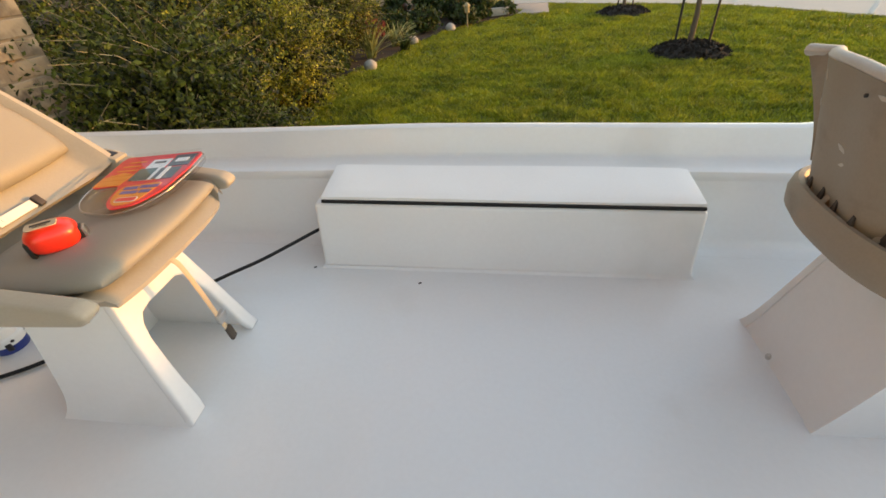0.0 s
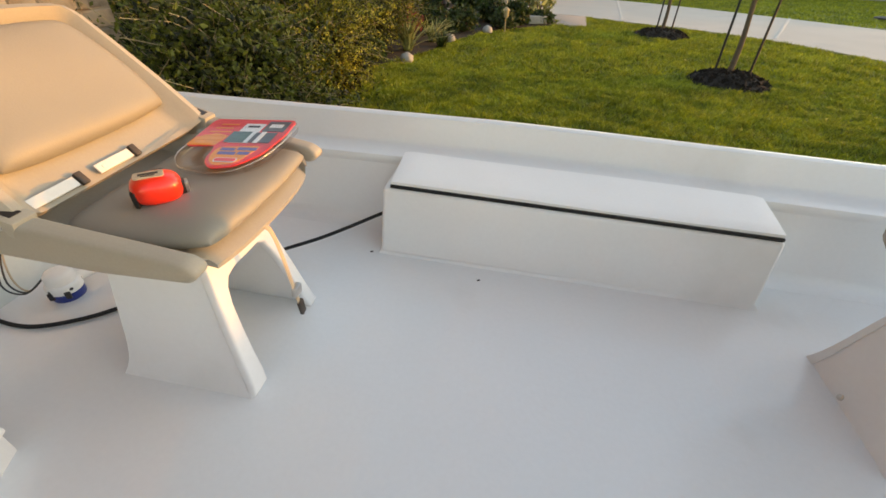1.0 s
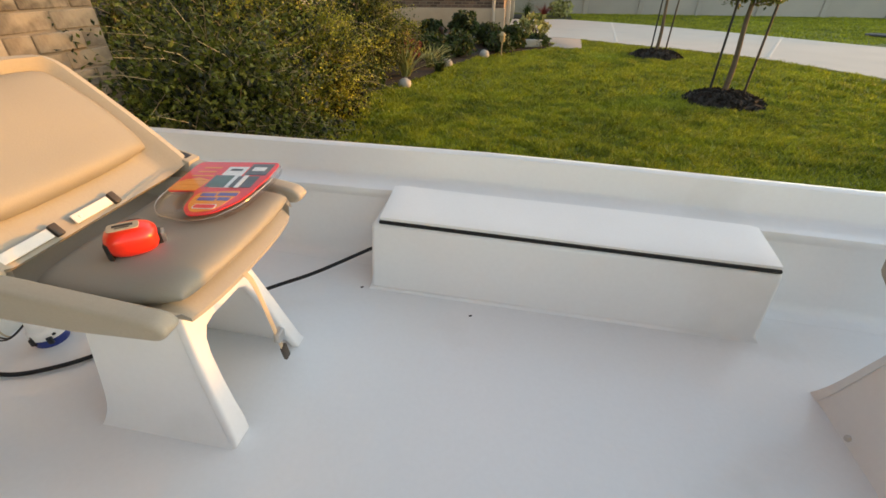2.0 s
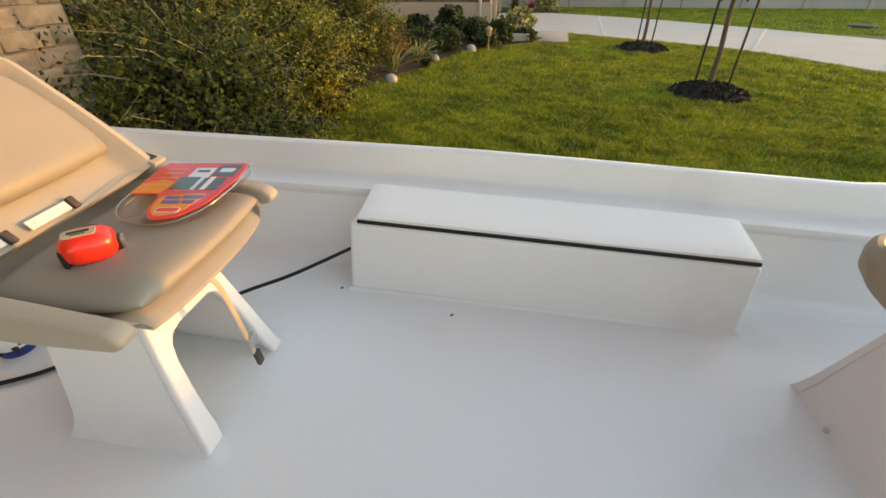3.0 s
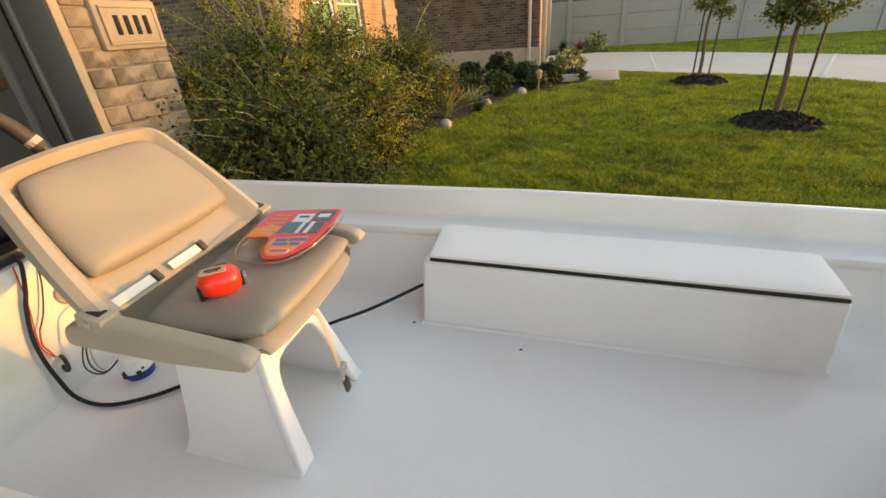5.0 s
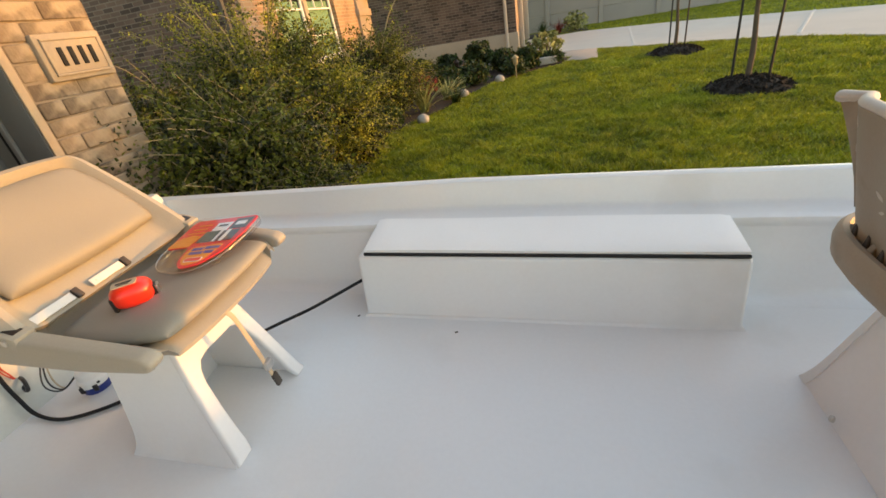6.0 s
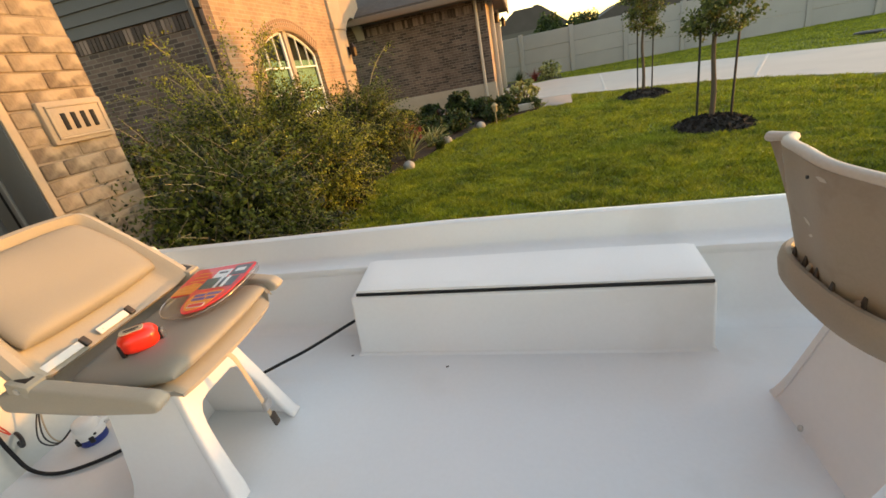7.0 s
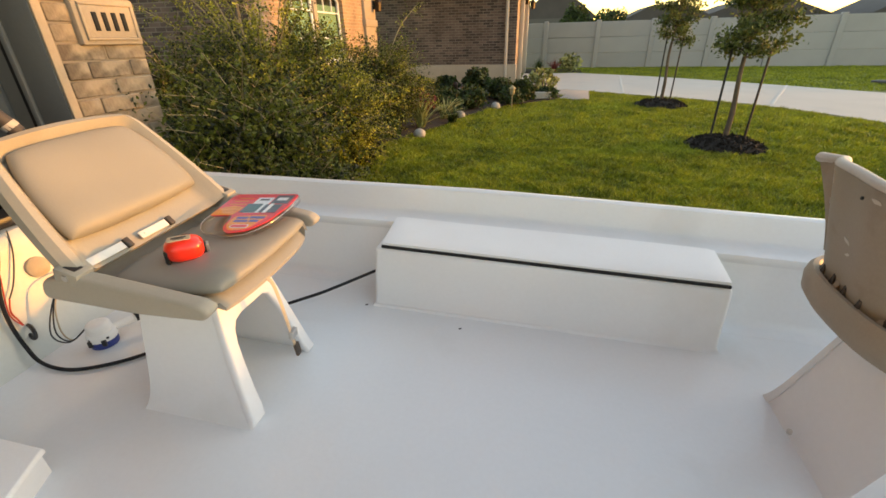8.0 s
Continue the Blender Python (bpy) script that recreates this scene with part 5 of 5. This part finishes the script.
part("grip", prism(rounded([(-0.006, 0.018), (0.022, 0.018), (0.016, 0.033), (-0.004, 0.033)], 0.006, 4), 0.0405, "z", 0.002, 0.004, 2), M_BLACKP, tape, "black rubber grip")
part("grip", prism(rounded([(-0.0385, -0.020), (-0.030, -0.026), (-0.026, -0.010), (-0.0385, -0.002)], 0.004, 4), 0.030, "z", 0.001, 0.004, 2), M_BLACKP, tape)
part("mouth", box(0.030, 0.042, -0.008, 0.012, 0.006, 0.028, 0.002), M_BLACKP, tape)
hook = part("hook", box(0.041, 0.0465, -0.007, 0.011, 0.004, 0.026, 0.001), M_STEEL, tape, "bright steel end hook")
lab = part("sticker", prism(rounded([(-0.028, -0.013), (0.017, -0.013), (0.017, 0.012), (-0.028, 0.012)], 0.006, 4), 0.0020, "z", 0.0456, 0.0005, 1), M_STRAP, tape, "tan printed sticker")
part("print", box(-0.020, 0.009, -0.002, 0.005, 0.0474, 0.0481), M_BLACKP, lab)
part("print", box(-0.016, 0.004, -0.0070, -0.0045, 0.0474, 0.0481), M_BLACKP, lab)

# blister pack lying on the cushion, its far edge resting on the seat rim
# local axes: x along the straight top edge, y away from the reader's side, z up
PACK = BOAT @ pose(-0.243, 1.550, 0.378, 5, -5, 2) @ Matrix.Translation((0, 0.088, 0)) @ Matrix.Diagonal((0.89, 1.13, 1.0, 1.0)) @ Matrix.Translation((0, -0.088, 0))
pack = thing("blister_pack", PACK, "red blister pack with clear plastic shell and photo panels", "packaging")
outline = [(-0.092, 0.088), (0.096, 0.088), (0.098, 0.030), (0.085, -0.030), (0.052, -0.066), (0.008, -0.074), (-0.018, -0.052), (-0.026, -0.006), (-0.092, -0.010)]
part("card", prism(rounded(outline, 0.014, 5), 0.0015, "z", 0.0155), M_CARD, pack, "red printed card")
shell_out = [(x * 1.05 - 0.001, y * 1.05 - 0.002) for x, y in outline[:6]] + [(-0.066, -0.066), (-0.100, -0.03)]
part("shell", prism(rounded(shell_out, 0.022, 6), 0.014, "z", 0.0, 0.004, 2), M_CLEAR2, pack, "clear plastic shell").visible_shadow = False
part("sealed_edge", tube([(x, y, 0.012) for x, y in rounded(shell_out, 0.022, 6)] + [(*rounded(shell_out, 0.022, 6)[0], 0.012)], 0.0013, 5), M_FROST, pack, "bright pressed edge of the plastic shell")
part("cover", prism(rounded([(x * 1.03, y * 1.03) for x, y in outline], 0.016, 5), 0.002, "z", 0.0205, 0.0006, 1), M_CLEAR, pack, "clear plastic front").visible_shadow = False
part("print_panel", prism([(-0.090, -0.006), (-0.03, -0.006), (-0.022, 0.026), (-0.052, 0.034), (-0.088, 0.020)], 0.0006, "z", 0.0172), M_ORANGE, pack)
part("print_panel", prism(rounded([(-0.018, -0.012), (0.072, -0.004), (0.050, -0.058), (0.008, -0.066), (-0.014, -0.045)], 0.014, 5), 0.0006, "z", 0.0172), M_ORANGE, pack)
part("photo_panel", box(-0.008, 0.036, 0.004, 0.070, 0.0173, 0.0181), M_WHITEP, pack, "white picture panel")
part("photo_panel", box(-0.018, 0.024, 0.004, 0.040, 0.0183, 0.0189), M_TEAL, pack, "teal picture panel")
part("photo_panel", box(0.040, 0.088, 0.044, 0.080, 0.0173, 0.0181), M_GREYP, pack, "dark photo panel")
part("photo_panel", box(0.034, 0.080, 0.004, 0.038, 0.0183, 0.0189), M_GREYP, pack, "dark photo panel")
part("photo_panel", box(0.046, 0.056, 0.002, 0.040, 0.0191, 0.0195), M_WHITEP, pack)
part("photo_panel", box(0.050, 0.078, 0.056, 0.068, 0.0183, 0.0189), M_WHITEP, pack)
part("hang_slot", box(0.002, 0.028, 0.056, 0.062, 0.0183, 0.0187), M_BLACKP, pack)
for k in range(5):
    part("text_bar", box(-0.080 + 0.004 * k, -0.024 - 0.004 * (k % 2), 0.010 + k * 0.0135, 0.0135 + k * 0.0135, 0.0179, 0.0183), M_ORANGE, pack)
for k, (a, b_, y) in enumerate(((-0.026, 0.004, -0.022), (0.008, 0.048, -0.020), (-0.024, 0.012, -0.034), (0.016, 0.040, -0.033))):
    part("text_bar", box(a + 0.02, b_ + 0.02, y, y + 0.008, 0.0179, 0.0184), M_BLUEP, pack)
part("badge", prism(rounded([(0.002, -0.056), (0.048, -0.056), (0.048, -0.044), (0.002, -0.044)], 0.005, 4), 0.0005, "z", 0.0180), M_WHITEP, pack)
part("badge", prism(rounded([(0.004, -0.0545), (0.046, -0.0545), (0.046, -0.0455), (0.004, -0.0455)], 0.004, 4), 0.0005, "z", 0.0184), M_CARD, pack)

# webbing strap hanging from the seat front
strap = thing("seat_strap", BOAT, "tan webbing strap with a buckle hanging from the seat", "strap")
part("webbing", tube(smooth_path([(-0.135, 1.418, 0.318), (-0.122, 1.420, 0.305), (-0.114, 1.424, 0.25), (-0.110, 1.432, 0.17), (-0.108, 1.438, 0.120)], 5), 0.0060, 8, flat=0.25), M_STRAP, strap)
part("buckle", box(-0.006, 0.006, -0.011, 0.011, -0.011, 0.011, 0.003), M_STEEL, strap, "small metal buckle", pose(-0.108, 1.436, 0.165, 0, 5, 0))
part("tag_end", box(-0.004, 0.004, -0.008, 0.008, -0.018, 0.018, 0.003), M_GRIP, strap, "dark strap end fitting", pose(-0.107, 1.440, 0.118, 8, 0, 0))

# black cable from the locker round the pedestal and up the transom
cable = smooth_path([(-0.045, 1.870, 0.090), (-0.075, 1.843, 0.087), (-0.150, 1.778, 0.070), (-0.212, 1.743, 0.050), (-0.287, 1.710, 0.028), (-0.37, 1.655, 0.010), (-0.50, 1.520, 0.006), (-0.553, 1.447, 0.006), (-0.610, 1.394, 0.006), (-0.687, 1.356, 0.006), (-0.775, 1.358, 0.008), (-0.826, 1.371, 0.045), (-0.850, 1.380, 0.100), (-0.866, 1.394, 0.150), (-0.880, 1.420, 0.207), (-0.888, 1.441, 0.242), (-0.905, 1.468, 0.298), (-1.0, 1.50, 0.302), (-1.08, 1.52, 0.33)], 6)
solo("black_cable", tube(cable, 0.0046, 8), M_RUBBER, BOAT, "black rubber cable lying on the boat floor", "cable")
# thin red and dark wires on the transom with a black snap clip
solo("dark_wire", tube(smooth_path([(-0.912, 1.50, 0.292), (-0.892, 1.478, 0.24), (-0.874, 1.440, 0.18), (-0.866, 1.412, 0.150)], 5), 0.0018, 6), M_BLACKP, BOAT, "thin dark wire hanging on the transom", "wire", "loose wires")
solo("red_wire", tube(smooth_path([(-0.866, 1.412, 0.150), (-0.860, 1.398, 0.120), (-0.853, 1.400, 0.094), (-0.846, 1.400, 0.080)], 5), 0.002, 6), M_REDWIRE, BOAT, "thin red wire end on the transom", "wire", "loose wires")
solo("red_wire", tube(smooth_path([(-0.912, 1.455, 0.292), (-0.884, 1.428, 0.21), (-0.866, 1.402, 0.150), (-0.857, 1.392, 0.112), (-0.846, 1.398, 0.082)], 5), 0.0017, 6), M_REDWIRE, BOAT, "thin red wire hanging on the transom", "wire", "loose wires")
clip = thing("snap_clip", BOAT @ pose(-0.836, 1.402, 0.060, 35, -68, 35) @ Matrix.Diagonal((1.3, 1.3, 1.3, 1.0)), "black plastic snap clip on the wire end", "clip")
ring = [(0.010 * math.cos(a), 0.020 * math.sin(a), 0) for a in (2 * math.pi * k / 16 for k in range(17))]
part("loop", tube(ring, 0.0035, 6), M_BLACKP, clip)
part("swivel", box(-0.008, 0.008, 0.018, 0.034, -0.005, 0.005, 0.003), M_BLACKP, clip)
# tan dome standing for an orange sunlit spot on the transom
solo("transom_sun_spot", lathe([(0.028, -0.004), (0.027, 0.004), (0.020, 0.010), (0.0, 0.012)], 20), M_STRAP, BOAT @ pose(-0.883, 1.508, 0.185, 0, 78, 0), "round tan dome for a sunlit spot on the transom", "plug")

# bilge pump
pump = thing("bilge_pump", BOAT @ pose(-0.700, 1.463, 0.0, 0, 0, 25) @ Matrix.Diagonal((0.88, 0.88, 0.82, 1.0)), "white bilge pump with blue base on the boat floor", "bilge pump")
part("strainer", lathe([(0.036, 0.0), (0.037, 0.004), (0.037, 0.020), (0.034, 0.023)], 20), M_BLUE, pump, "navy blue strainer base")
part("housing", lathe([(0.033, 0.022), (0.039, 0.026), (0.039, 0.046), (0.036, 0.050), (0.033, 0.052), (0.032, 0.074), (0.028, 0.080), (0.020, 0.083), (0.0, 0.084)], 20), M_PUMP, pump)
part("outlet", tube([(0.02, 0.02, 0.040), (0.05, 0.045, 0.040), (0.075, 0.065, 0.042)], 0.013, 10), M_PUMP, pump)
part("hose_end", tube([(0.070, 0.061, 0.042), (0.10, 0.085, 0.044)], 0.015, 10), M_BLACKP, pump)
for k in (-1, 1):
    part("latch", box(-0.006, 0.006, -0.004, 0.004, 0.014, 0.036, 0.002), M_BLACKP, pump, "", pose(0.030 * k * 0.6, -0.035, 0))
for k in range(5):
    a = 0.5 + k * 1.25
    part("vent_hole", lathe([(0.0045, 0.0), (0.0045, 0.003), (0.0, 0.0032)], 8), M_BLACKP, pump, "", pose(0.036 * math.cos(a), 0.036 * math.sin(a), 0.039, 0, 90, math.degrees(a)))
wires = thing("pump_wires", BOAT, "thin dark wires looping from the bilge pump", "wire")
for k in range(3):
    o = 0.010 * k
    part("wire", tube(smooth_path([(-0.725, 1.452, 0.055), (-0.752, 1.428 - o * 0.5, 0.028), (-0.785 - o * 0.3, 1.432 - o, 0.05), (-0.800 - o * 0.5, 1.455, 0.11), (-0.800, 1.49, 0.155), (-0.80, 1.54, 0.165), (-0.855, 1.57, 0.15)], 5), 0.002, 6), M_BLACKP if k else M_STRAP, wires)
# bare bracket the wires run to
solo("pump_switch", box(-0.875, -0.845, 1.55, 1.59, 0.13, 0.17, 0.004), M_PUMP, BOAT, "small white switch on the transom", "switch")

# screw in the pedestal foot and two dark specks on the floor
solo("screw_head", lathe([(0.007, 0), (0.0065, 0.002), (0.003, 0.004)], 12), M_STEEL, BOAT @ pose(0.965, 1.535, 0.02, 0, -72, 0), "small steel screw in the pedestal foot", "screw")
for x, y in ((0.219, 1.736), (-0.082, 1.785)):
    solo("paint_chip", box(-0.004, 0.004, -0.002, 0.002, 0, 0.0015), M_RUBBER, BOAT @ pose(x, y, 0.0, 0, 0, 30), "tiny dark speck on the white floor", "debris", "floor specks")

# ---- outboard motor on the transom ----
motor = thing("outboard_motor", BOAT, "black outboard motor clamped on the white transom", "outboard motor")


def cowl(sc, z0, z1):
    def top(u, v):
        s, t = 2 * u - 1, 2 * v - 1
        k = 1 - 0.2 * abs(s * t) ** 2
        d = max(0.0, 1 - max(abs(s), abs(t)) ** 5)
        return (-1.27 + s * k * 0.21 * sc, 1.53 + t * k * 0.135 * sc, z0 + (z1 - z0) * d ** 0.4 - 0.04 * s)

    def bot(u, v):
        s, t = 2 * u - 1, 2 * v - 1
        k = 1 - 0.2 * abs(s * t) ** 2
        return (-1.27 + s * k * 0.21 * sc, 1.53 + t * k * 0.135 * sc, z0 - 0.03)
    return solid(top, bot, 20, 20)


part("cowl", cowl(1.0, 0.525, 0.60), M_COWL, motor, "dark engine cowl")
part("lower_cowl", cowl(0.97, 0.40, 0.49), M_MOTOR, motor, "black lower cowl")
part("powerhead", box(-1.44, -1.07, 1.405, 1.655, 0.27, 0.43, 0.03, 3), M_MOTOR, motor, "black engine block cover")
part("midsection", box(-1.33, -1.17, 1.46, 1.60, -0.44, 0.30, 0.03), M_BLACKP, motor)
part("clamp_bracket", box(-1.16, -0.955, 1.42, 1.445, 0.10, 0.33, 0.008), M_BLACKP, motor)
part("clamp_bracket", box(-1.16, -0.955, 1.61, 1.635, 0.10, 0.33, 0.008), M_BLACKP, motor)
part("clamp_plate", box(-1.00, -0.93, 1.40, 1.66, 0.289, 0.318, 0.008), M_BLACKP, motor)
grip = part("tiller_grip", tube([(-1.16, 1.675, 0.60), (-1.13, 1.715, 0.54), (-1.10, 1.745, 0.470)], [0.017, 0.020, 0.022], 12), M_GRIP, motor, "worn brown tiller grip")
part("ring", tube([(-1.112, 1.734, 0.497), (-1.106, 1.740, 0.483)], 0.0225, 12), M_TRIM, grip, "pale worn ring")
part("collar", tube([(-1.165, 1.668, 0.612), (-1.175, 1.652, 0.640)], 0.017, 10), M_BLACKP, grip)
part("collar", tube([(-1.10, 1.745, 0.470), (-1.085, 1.765, 0.432)], 0.019, 10), M_BLACKP, grip)
part("tiller_arm", tube([(-1.085, 1.765, 0.432), (-1.09, 1.72, 0.37), (-1.14, 1.60, 0.34)], 0.018, 8), M_BLACKP, motor)
part("tilt_handle", box(-1.24, -1.12, 1.62, 1.76, 0.620, 0.655, 0.012), M_MOTOR, motor, "", pose(0, 0, 0))
part("handle_stem", tube([(-1.20, 1.66, 0.63), (-1.24, 1.60, 0.44)], 0.012, 8), M_BLACKP, motor)
for k in range(3):
    part("bolt", lathe([(0.007, 0), (0.007, 0.005), (0.004, 0.008)], 8), M_STEEL, motor, "", pose(-1.06, 1.41 + 0.002 * k, 0.16 + 0.06 * k, 90, 0, 0))
